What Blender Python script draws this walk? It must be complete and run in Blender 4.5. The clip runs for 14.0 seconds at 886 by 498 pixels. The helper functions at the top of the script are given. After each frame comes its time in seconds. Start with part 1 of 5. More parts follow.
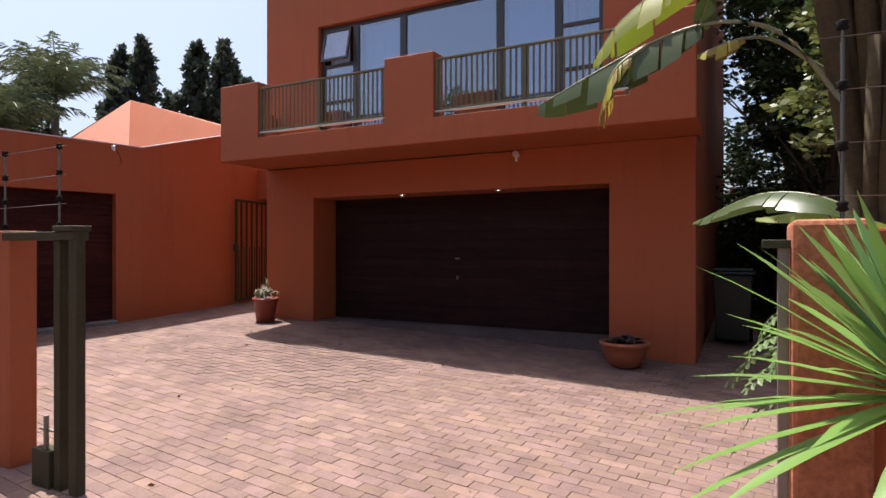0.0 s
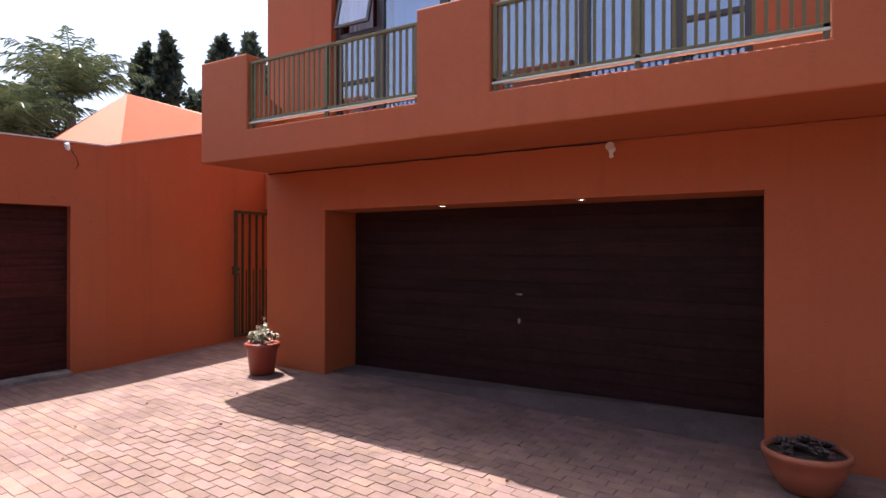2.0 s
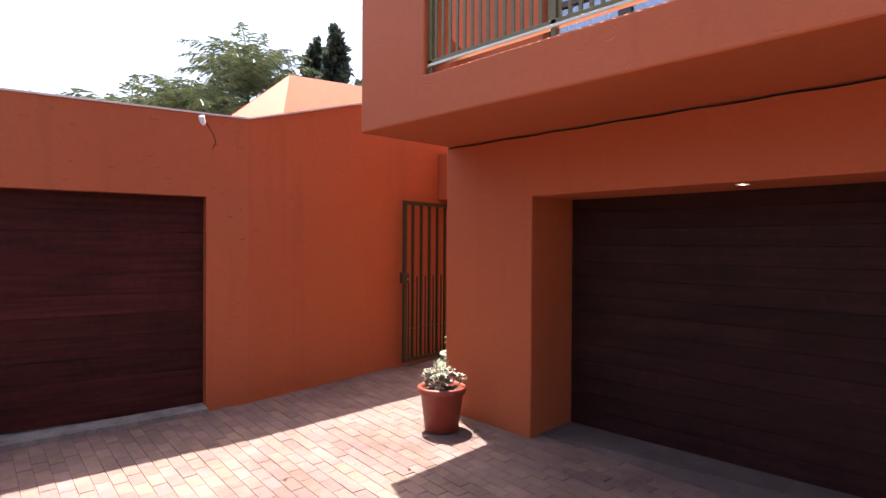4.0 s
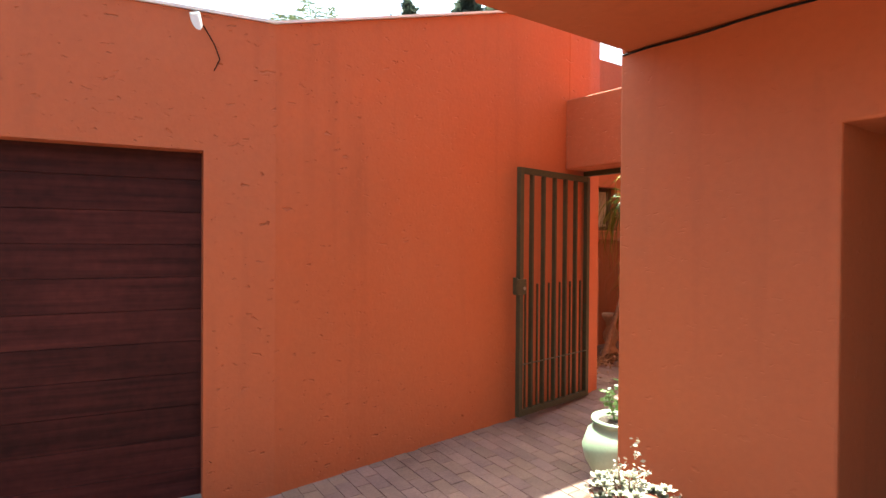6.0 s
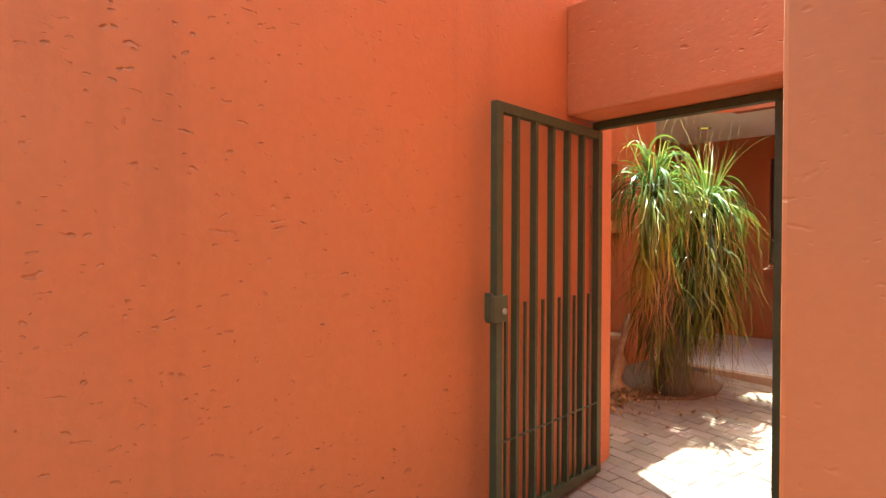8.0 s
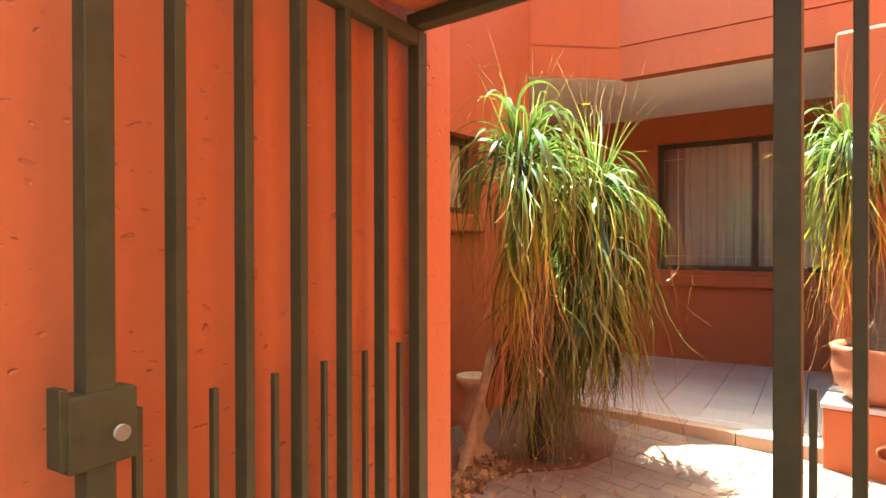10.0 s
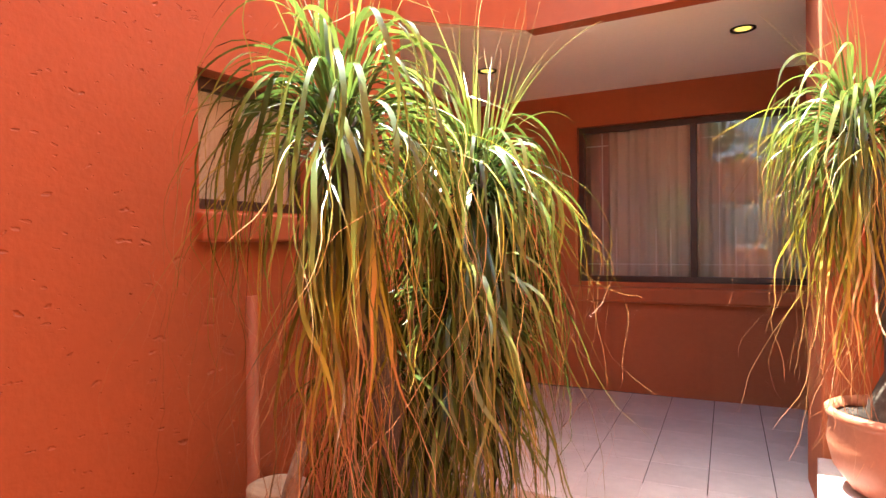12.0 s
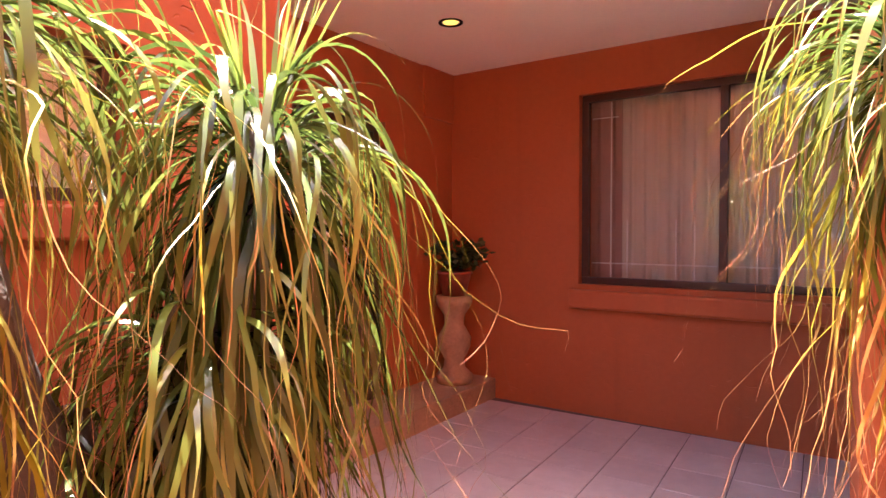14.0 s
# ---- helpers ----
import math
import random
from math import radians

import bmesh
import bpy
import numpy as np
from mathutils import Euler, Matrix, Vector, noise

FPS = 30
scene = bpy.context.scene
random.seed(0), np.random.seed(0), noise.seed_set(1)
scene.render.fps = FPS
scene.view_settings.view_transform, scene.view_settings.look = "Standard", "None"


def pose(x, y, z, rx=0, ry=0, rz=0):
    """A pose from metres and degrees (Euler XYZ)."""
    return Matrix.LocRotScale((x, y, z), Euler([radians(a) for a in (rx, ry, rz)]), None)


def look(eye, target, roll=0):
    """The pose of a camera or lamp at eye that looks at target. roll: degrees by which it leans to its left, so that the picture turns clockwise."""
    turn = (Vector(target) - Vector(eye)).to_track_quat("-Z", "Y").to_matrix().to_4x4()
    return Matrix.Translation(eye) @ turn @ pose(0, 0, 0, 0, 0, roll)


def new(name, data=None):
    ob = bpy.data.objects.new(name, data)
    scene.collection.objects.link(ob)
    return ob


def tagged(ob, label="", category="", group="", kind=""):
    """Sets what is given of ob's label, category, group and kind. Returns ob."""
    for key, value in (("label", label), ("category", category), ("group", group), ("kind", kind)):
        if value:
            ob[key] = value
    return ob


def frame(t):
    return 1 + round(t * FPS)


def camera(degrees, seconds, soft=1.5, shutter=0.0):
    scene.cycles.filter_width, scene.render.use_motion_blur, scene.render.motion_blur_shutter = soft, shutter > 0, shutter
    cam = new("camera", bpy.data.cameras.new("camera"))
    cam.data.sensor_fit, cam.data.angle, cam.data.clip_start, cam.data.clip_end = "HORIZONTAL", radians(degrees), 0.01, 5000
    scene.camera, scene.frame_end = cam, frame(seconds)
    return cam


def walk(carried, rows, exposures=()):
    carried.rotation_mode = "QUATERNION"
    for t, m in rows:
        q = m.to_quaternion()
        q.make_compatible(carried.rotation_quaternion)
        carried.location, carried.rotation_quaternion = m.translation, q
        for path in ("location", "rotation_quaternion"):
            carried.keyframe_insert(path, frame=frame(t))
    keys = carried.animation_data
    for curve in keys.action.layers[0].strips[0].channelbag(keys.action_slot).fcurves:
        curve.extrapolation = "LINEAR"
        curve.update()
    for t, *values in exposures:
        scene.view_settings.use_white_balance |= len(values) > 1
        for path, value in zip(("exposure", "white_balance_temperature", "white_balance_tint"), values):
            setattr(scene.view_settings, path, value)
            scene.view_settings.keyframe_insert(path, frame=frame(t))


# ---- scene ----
cam = camera(73.5, 14.0)
ROWS = [
    (0, 0.946, -1.192, 1.549, 27.70, -0.07, -0.03),
    (0.5, 0.660, -0.639, 1.624, 27.68, 0.03, -0.05),
    (1, 0.331, -0.016, 1.700, 28.00, 0.18, -0.03),
    (1.5, -0.028, 0.503, 1.796, 28.87, 0.13, -0.05),
    (2, -0.415, 1.000, 1.883, 31.52, 0.15, -0.06),
    (2.5, -0.854, 1.431, 1.939, 35.59, 0.03, -0.12),
    (3, -1.374, 1.929, 1.963, 41.05, -0.16, -0.18),
    (3.2, -1.583, 2.053, 1.974, 42.32, -0.17, -0.23),
    (5.5, -4.126, 3.639, 1.968, 52.53, -0.83, -0.37),
    (6, -4.659, 3.946, 1.908, 53.38, -0.64, -0.41),
    (6.5, -5.109, 4.289, 1.888, 53.45, -0.55, -0.30),
    (7, -5.532, 4.627, 1.870, 52.96, -0.64, -0.24),
    (9.5, -6.856, 6.492, 1.858, 41.76, -0.35, 0.02),
    (10, -7.054, 6.896, 1.857, 38.82, -0.36, 0.12),
    (10.5, -7.171, 7.268, 1.864, 36.71, -0.37, -0.05),
    (11, -7.304, 7.670, 1.889, 35.05, -0.51, 0.18),
    (11.5, -7.401, 8.005, 1.911, 33.55, -0.41, 0.24),
    (12, -7.515, 8.322, 1.934, 32.09, -0.52, 0.61),
    (12.5, -7.526, 8.563, 1.937, 32.40, -0.77, 0.35),
    (13, -7.581, 8.828, 1.954, 32.40, -0.98, 0.30),
    (13.5, -7.485, 9.125, 1.976, 34.06, -1.36, 0.28),
    (14, -7.359, 9.481, 1.983, 39.02, -1.86, 0.13),
]
EXPOSURES = [(0, 0.96, 6300, 14), (1.5, 1.39, 6300, 17), (3, 1.67, 6350, 17), (4.5, 2.13, 6400, 14), (5.5, 2.48, 6400, 6), (6.5, 2.95, 6050, -18), (7, 3.14, 5900, -27), (9.5, 3.45, 5850, -31), (10.5, 3.7, 5950, -25), (11.5, 3.68, 6050, -21), (12.5, 3.8, 6300, 17), (14, 3.88, 6300, 20)]
walk(cam, [(t, pose(x, y, z, 90 + pitch, roll, yaw)) for t, x, y, z, yaw, pitch, roll in ROWS], EXPOSURES)

# ---- world and sun ----
SUN_FROM = Vector((-0.32, 0.13, 1.0)).normalized()
world = bpy.data.worlds.new("sky")
scene.world = world
world.use_nodes = True
wn = world.node_tree.nodes
sky = wn.new("ShaderNodeTexSky")
sky.sky_type = "NISHITA"
sky.sun_disc = False
sky.sun_elevation = math.asin(SUN_FROM.z)
sky.sun_rotation = math.atan2(SUN_FROM.x, SUN_FROM.y)
sky.air_density, sky.dust_density, sky.ozone_density = 1.0, 4.5, 1.0
world.node_tree.links.new(sky.outputs[0], wn["Background"].inputs[0])
wn["Background"].inputs[1].default_value = 0.108
sun = new("sun", bpy.data.lights.new("sun", "SUN"))
sun.data.energy, sun.data.angle, sun.data.color = 5.0, radians(0.53), (1.0, 0.94, 0.85)
sun.matrix_world = look(SUN_FROM * 30, (0, 0, 0))


# ---- materials ----
def mat(name, base, rough=0.7, metal=0.0, var=0.12, scale=6.0, grain=40.0, bump=0.0, bump_scale=60.0, spec=0.5, rand=0.0, tint=None, tint_scale=1.2, tint_amount=0.0):
    """Principled surface: colour varied at two scales by noise, optional stains, optional relief, optional piece-to-piece change."""
    m = bpy.data.materials.new(name)
    m.use_nodes = True
    nt = m.node_tree
    n, l = nt.nodes, nt.links
    b = n["Principled BSDF"]
    b.inputs["Roughness"].default_value, b.inputs["Metallic"].default_value = rough, metal
    b.inputs["Specular IOR Level"].default_value = spec
    co = n.new("ShaderNodeTexCoord")
    geo = n.new("ShaderNodeNewGeometry")
    where = geo.outputs["Position"]
    big = n.new("ShaderNodeTexNoise")
    big.inputs["Scale"].default_value, big.inputs["Detail"].default_value = scale, 4
    small = n.new("ShaderNodeTexNoise")
    small.inputs["Scale"].default_value, small.inputs["Detail"].default_value = grain, 3
    l.new(where, big.inputs["Vector"]), l.new(where, small.inputs["Vector"])
    mix = n.new("ShaderNodeMath")
    mix.operation = "ADD"
    l.new(big.outputs["Fac"], mix.inputs[0]), l.new(small.outputs["Fac"], mix.inputs[1])
    ramp = n.new("ShaderNodeMapRange")
    ramp.inputs["From Min"].default_value, ramp.inputs["From Max"].default_value = 0.6, 1.4
    ramp.inputs["To Min"].default_value, ramp.inputs["To Max"].default_value = 1 - var, 1 + var
    l.new(mix.outputs[0], ramp.inputs["Value"])
    value = ramp.outputs[0]
    if rand:
        info = n.new("ShaderNodeObjectInfo")
        rr = n.new("ShaderNodeMapRange")
        rr.inputs["To Min"].default_value, rr.inputs["To Max"].default_value = 1 - rand, 1 + rand
        l.new(info.outputs["Random"], rr.inputs["Value"])
        isl = n.new("ShaderNodeMapRange")
        isl.inputs["To Min"].default_value, isl.inputs["To Max"].default_value = 1 - rand, 1 + rand
        l.new(geo.outputs["Random Per Island"], isl.inputs["Value"])
        mul = n.new("ShaderNodeMath")
        mul.operation = "MULTIPLY"
        l.new(rr.outputs[0], mul.inputs[0]), l.new(isl.outputs[0], mul.inputs[1])
        mul2 = n.new("ShaderNodeMath")
        mul2.operation = "MULTIPLY"
        l.new(mul.outputs[0], mul2.inputs[0]), l.new(value, mul2.inputs[1])
        value = mul2.outputs[0]
    col = n.new("ShaderNodeMix")
    col.data_type, col.blend_type = "RGBA", "MULTIPLY"
    col.inputs["Factor"].default_value = 1.0
    base_out = None
    if tint and tint_amount:
        st = n.new("ShaderNodeTexNoise")
        st.inputs["Scale"].default_value, st.inputs["Detail"].default_value, st.inputs["Roughness"].default_value = tint_scale, 6, 0.65
        l.new(where, st.inputs["Vector"])
        sr = n.new("ShaderNodeMapRange")
        sr.inputs["From Min"].default_value, sr.inputs["From Max"].default_value = 0.45, 0.72
        sr.inputs["To Max"].default_value = tint_amount
        l.new(st.outputs["Fac"], sr.inputs["Value"])
        tm = n.new("ShaderNodeMix")
        tm.data_type = "RGBA"
        tm.inputs["A"].default_value, tm.inputs["B"].default_value = (*base, 1), (*tint, 1)
        l.new(sr.outputs[0], tm.inputs["Factor"])
        l.new(tm.outputs["Result"], col.inputs["A"])
    else:
        col.inputs["A"].default_value = (*base, 1)
    l.new(value, col.inputs["B"])
    l.new(col.outputs["Result"], b.inputs["Base Color"])
    if bump:
        bn = n.new("ShaderNodeTexNoise")
        bn.inputs["Scale"].default_value, bn.inputs["Detail"].default_value = bump_scale, 5
        l.new(where, bn.inputs["Vector"])
        bp = n.new("ShaderNodeBump")
        bp.inputs["Strength"].default_value, bp.inputs["Distance"].default_value = bump, 0.01
        l.new(bn.outputs["Fac"], bp.inputs["Height"])
        l.new(bp.outputs["Normal"], b.inputs["Normal"])
    return m

def plaster(name, base, tint, depth=0.5):
    """Hand-trowelled painted plaster: faded patches, drip stains, trowel pits that lie level."""
    m = mat(name, base, 0.72, var=0.07, scale=1.3, grain=25, tint=tint, tint_scale=0.7, tint_amount=0.7)
    n, l = m.node_tree.nodes, m.node_tree.links
    b = n["Principled BSDF"]
    geo = n.new("ShaderNodeNewGeometry")
    mp = n.new("ShaderNodeMapping")
    mp.inputs["Scale"].default_value = (0.62, 0.62, 1.8)
    l.new(geo.outputs["Position"], mp.inputs["Vector"])
    warp = n.new("ShaderNodeTexNoise")
    warp.inputs["Scale"].default_value, warp.inputs["Detail"].default_value = 9.0, 3
    l.new(geo.outputs["Position"], warp.inputs["Vector"])
    bent = n.new("ShaderNodeVectorMath")
    bent.operation = "MULTIPLY_ADD"
    bent.inputs[1].default_value = (0.16, 0.16, 0.16)
    l.new(warp.outputs["Color"], bent.inputs[0]), l.new(mp.outputs[0], bent.inputs[2])
    pit = n.new("ShaderNodeTexVoronoi")
    pit.inputs["Scale"].default_value = 13.0
    l.new(bent.outputs[0], pit.inputs["Vector"])
    pick = n.new("ShaderNodeSeparateColor")
    l.new(pit.outputs["Color"], pick.inputs[0])
    size = n.new("ShaderNodeMapRange")
    size.inputs["From Min"].default_value, size.inputs["From Max"].default_value = -0.25, 1.0
    size.inputs["To Min"].default_value, size.inputs["To Max"].default_value = 0.0, 0.22
    l.new(pick.outputs[0], size.inputs["Value"])
    gap = n.new("ShaderNodeMath")
    gap.operation = "SUBTRACT"
    l.new(size.outputs[0], gap.inputs[0]), l.new(pit.outputs["Distance"], gap.inputs[1])
    cut = n.new("ShaderNodeMapRange")
    cut.interpolation_type = "SMOOTHSTEP"
    cut.inputs["From Min"].default_value, cut.inputs["From Max"].default_value = -0.02, 0.13
    cut.inputs["To Min"].default_value, cut.inputs["To Max"].default_value = 1, 0
    l.new(gap.outputs[0], cut.inputs["Value"])
    patch = n.new("ShaderNodeTexNoise")
    patch.inputs["Scale"].default_value = 1.1
    l.new(geo.outputs["Position"], patch.inputs["Vector"])
    pr = n.new("ShaderNodeMapRange")
    pr.inputs["From Min"].default_value, pr.inputs["From Max"].default_value = 0.42, 0.68
    pr.inputs["To Min"].default_value, pr.inputs["To Max"].default_value = 0.55, 1
    l.new(patch.outputs["Fac"], pr.inputs["Value"])
    deep = n.new("ShaderNodeMath")
    deep.operation = "MULTIPLY"
    l.new(cut.outputs[0], deep.inputs[0]), l.new(pr.outputs[0], deep.inputs[1])
    nick = n.new("ShaderNodeTexVoronoi")
    nick.inputs["Scale"].default_value = 27.0
    l.new(bent.outputs[0], nick.inputs["Vector"])
    chosen = n.new("ShaderNodeSeparateColor")
    l.new(nick.outputs["Color"], chosen.inputs[0])
    small_size = n.new("ShaderNodeMapRange")
    small_size.inputs["From Min"].default_value, small_size.inputs["From Max"].default_value = 0.5, 1.0
    small_size.inputs["To Min"].default_value, small_size.inputs["To Max"].default_value = 0.0, 0.3
    l.new(chosen.outputs[1], small_size.inputs["Value"])
    edge = n.new("ShaderNodeMath")
    edge.operation = "SUBTRACT"
    l.new(small_size.outputs[0], edge.inputs[0]), l.new(nick.outputs["Distance"], edge.inputs[1])
    chip = n.new("ShaderNodeMapRange")
    chip.inputs["From Min"].default_value, chip.inputs["From Max"].default_value = 0.0, 0.12
    chip.inputs["To Min"].default_value, chip.inputs["To Max"].default_value = 0.0, -0.4
    l.new(edge.outputs[0], chip.inputs["Value"])
    both = n.new("ShaderNodeMath")
    both.operation = "ADD"
    l.new(chip.outputs[0], both.inputs[0]), l.new(deep.outputs[0], both.inputs[1])
    deep = both
    fine = n.new("ShaderNodeTexNoise")
    fine.inputs["Scale"].default_value, fine.inputs["Detail"].default_value = 45, 4
    l.new(geo.outputs["Position"], fine.inputs["Vector"])
    add = n.new("ShaderNodeMath")
    add.operation = "MULTIPLY_ADD"
    add.inputs[1].default_value = 0.22
    l.new(fine.outputs["Fac"], add.inputs[0]), l.new(deep.outputs[0], add.inputs[2])
    lump = n.new("ShaderNodeTexNoise")
    lump.inputs["Scale"].default_value, lump.inputs["Detail"].default_value, lump.inputs["Roughness"].default_value = 6.5, 4, 0.6
    l.new(mp.outputs[0], lump.inputs["Vector"])
    wave = n.new("ShaderNodeMath")
    wave.operation = "MULTIPLY_ADD"
    wave.inputs[1].default_value = 0.22
    l.new(lump.outputs["Fac"], wave.inputs[0]), l.new(add.outputs[0], wave.inputs[2])
    sm = n.new("ShaderNodeMapping")
    sm.inputs["Scale"].default_value = (7, 7, 0.55)
    l.new(geo.outputs["Position"], sm.inputs["Vector"])
    streak = n.new("ShaderNodeTexNoise")
    streak.inputs["Scale"].default_value, streak.inputs["Detail"].default_value = 1.0, 5
    l.new(sm.outputs[0], streak.inputs["Vector"])
    sk = n.new("ShaderNodeMapRange")
    sk.inputs["From Min"].default_value, sk.inputs["From Max"].default_value = 0.56, 0.78
    sk.inputs["To Min"].default_value, sk.inputs["To Max"].default_value = 1.0, 0.88
    l.new(streak.outputs["Fac"], sk.inputs["Value"])
    dark = n.new("ShaderNodeMix")
    dark.data_type, dark.blend_type = "RGBA", "MULTIPLY"
    dark.inputs["Factor"].default_value = 1.0
    old = b.inputs["Base Color"].links[0].from_socket
    l.new(old, dark.inputs["A"]), l.new(sk.outputs[0], dark.inputs["B"]), l.new(dark.outputs["Result"], b.inputs["Base Color"])
    bp = n.new("ShaderNodeBump")
    bp.inputs["Strength"].default_value, bp.inputs["Distance"].default_value = depth, 0.011
    l.new(wave.outputs[0], bp.inputs["Height"]), l.new(bp.outputs["Normal"], b.inputs["Normal"])
    return m


def leaf_mat(name, colours, trans=0.35, rough=0.45):
    """Leaf: hue drawn leaf by leaf, with light passing through."""
    m = bpy.data.materials.new(name)
    m.use_nodes = True
    n, l = m.node_tree.nodes, m.node_tree.links
    b, out = n["Principled BSDF"], n["Material Output"]
    geo = n.new("ShaderNodeNewGeometry")
    ramp = n.new("ShaderNodeValToRGB")
    while len(ramp.color_ramp.elements) < len(colours):
        ramp.color_ramp.elements.new(0.5)
    for i, c in enumerate(colours):
        ramp.color_ramp.elements[i].position = i / max(1, len(colours) - 1)
        ramp.color_ramp.elements[i].color = (*c, 1)
    l.new(geo.outputs["Random Per Island"], ramp.inputs[0])
    l.new(ramp.outputs[0], b.inputs["Base Color"])
    b.inputs["Roughness"].default_value = rough
    t = n.new("ShaderNodeBsdfTranslucent")
    l.new(ramp.outputs[0], t.inputs[0])
    mx = n.new("ShaderNodeMixShader")
    mx.inputs[0].default_value = trans
    l.new(b.outputs[0], mx.inputs[1]), l.new(t.outputs[0], mx.inputs[2]), l.new(mx.outputs[0], out.inputs[0])
    return m


def strap_mat(name, stops, rough):
    """Long leaf whose colour runs from root to dry tip along its length, shifted and dimmed leaf by leaf."""
    m = leaf_mat(name, [s[1] for s in stops], 0.34, rough)
    n, l = m.node_tree.nodes, m.node_tree.links
    ramp = [q for q in n if q.type == "VALTORGB"][0]
    for e, s in zip(ramp.color_ramp.elements, stops):
        e.position = s[0]
    geo = n.new("ShaderNodeNewGeometry")
    uv = n.new("ShaderNodeUVMap")
    sep = n.new("ShaderNodeSeparateXYZ")
    l.new(uv.outputs[0], sep.inputs[0])
    shift = n.new("ShaderNodeMapRange")
    shift.inputs["To Min"].default_value, shift.inputs["To Max"].default_value = -0.2, 0.16
    l.new(geo.outputs["Random Per Island"], shift.inputs["Value"])
    add = n.new("ShaderNodeMath")
    add.operation = "ADD"
    l.new(sep.outputs[0], add.inputs[0]), l.new(shift.outputs[0], add.inputs[1])
    l.new(add.outputs[0], ramp.inputs[0])
    grain = n.new("ShaderNodeMath")
    grain.operation = "MULTIPLY"
    grain.inputs[1].default_value = 7.31
    l.new(geo.outputs["Random Per Island"], grain.inputs[0])
    frac = n.new("ShaderNodeMath")
    frac.operation = "FRACT"
    l.new(grain.outputs[0], frac.inputs[0])
    dim = n.new("ShaderNodeMapRange")
    dim.inputs["To Min"].default_value, dim.inputs["To Max"].default_value = 0.5, 1.5
    l.new(frac.outputs[0], dim.inputs["Value"])
    mul = n.new("ShaderNodeMix")
    mul.data_type, mul.blend_type = "RGBA", "MULTIPLY"
    mul.inputs["Factor"].default_value = 1.0
    l.new(ramp.outputs[0], mul.inputs["A"]), l.new(dim.outputs[0], mul.inputs["B"])
    b = n["Principled BSDF"]
    t = [q for q in n if q.type == "BSDF_TRANSLUCENT"][0]
    l.new(mul.outputs["Result"], b.inputs["Base Color"]), l.new(mul.outputs["Result"], t.inputs[0])
    return m


def glass_mat(name, tint=(0.9, 0.92, 0.92), base=0.04):
    """Clear pane: light goes straight through, with a mirror sheen that grows towards grazing."""
    m = bpy.data.materials.new(name)
    m.use_nodes = True
    n, l = m.node_tree.nodes, m.node_tree.links
    out = n["Material Output"]
    tr, gl, lw, mx = n.new("ShaderNodeBsdfTransparent"), n.new("ShaderNodeBsdfGlossy"), n.new("ShaderNodeLayerWeight"), n.new("ShaderNodeMixShader")
    tr.inputs[0].default_value = (*tint, 1)
    gl.inputs["Roughness"].default_value = 0.0
    lw.inputs["Blend"].default_value = 0.5
    pw, mr = n.new("ShaderNodeMath"), n.new("ShaderNodeMapRange")
    pw.operation = "POWER"
    pw.inputs[1].default_value = 5.0
    mr.inputs["To Min"].default_value = base
    l.new(lw.outputs["Facing"], pw.inputs[0]), l.new(pw.outputs[0], mr.inputs["Value"]), l.new(mr.outputs[0], mx.inputs[0])
    l.new(tr.outputs[0], mx.inputs[1]), l.new(gl.outputs[0], mx.inputs[2]), l.new(mx.outputs[0], out.inputs[0])
    return m


def glow(name, colour, strength):
    m = bpy.data.materials.new(name)
    m.use_nodes = True
    b = m.node_tree.nodes["Principled BSDF"]
    b.inputs["Emission Color"].default_value, b.inputs["Emission Strength"].default_value = (*colour, 1), strength
    return m


ORANGE = plaster("orange_plaster", (0.355, 0.085, 0.0245), (0.34, 0.097, 0.036), 0.25)
PITTED = plaster("pitted_orange_plaster", (0.355, 0.085, 0.0245), (0.34, 0.097, 0.036), 1.0)
ROUGHCAST = mat("roughcast_orange", (0.3608, 0.123, 0.0574), 0.9, var=0.4, scale=14, grain=45, bump=1.0, bump_scale=26)
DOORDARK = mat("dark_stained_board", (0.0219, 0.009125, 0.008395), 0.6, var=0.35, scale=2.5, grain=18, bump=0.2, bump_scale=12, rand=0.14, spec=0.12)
DOOR = mat("stained_meranti", (0.04015, 0.009125, 0.0073), 0.6, var=0.35, scale=2.5, grain=18, bump=0.2, bump_scale=12, rand=0.22, spec=0.12)
def board_grain(m, dark):
    """Long streaks of grain and blotchy stain along level boards."""
    n, l = m.node_tree.nodes, m.node_tree.links
    b = n["Principled BSDF"]
    geo, mp, st, mr, mul = n.new("ShaderNodeNewGeometry"), n.new("ShaderNodeMapping"), n.new("ShaderNodeTexNoise"), n.new("ShaderNodeMapRange"), n.new("ShaderNodeMix")
    mp.inputs["Scale"].default_value = (1.3, 1.3, 26)
    l.new(geo.outputs["Position"], mp.inputs["Vector"]), l.new(mp.outputs[0], st.inputs["Vector"])
    st.inputs["Scale"].default_value, st.inputs["Detail"].default_value, st.inputs["Roughness"].default_value = 1.0, 6, 0.6
    mr.inputs["From Min"].default_value, mr.inputs["From Max"].default_value = 0.35, 0.65
    mr.inputs["To Min"].default_value, mr.inputs["To Max"].default_value = dark, 1.25
    l.new(st.outputs["Fac"], mr.inputs["Value"])
    mul.data_type, mul.blend_type = "RGBA", "MULTIPLY"
    mul.inputs["Factor"].default_value = 1.0
    l.new(b.inputs["Base Color"].links[0].from_socket, mul.inputs["A"]), l.new(mr.outputs[0], mul.inputs["B"]), l.new(mul.outputs["Result"], b.inputs["Base Color"])


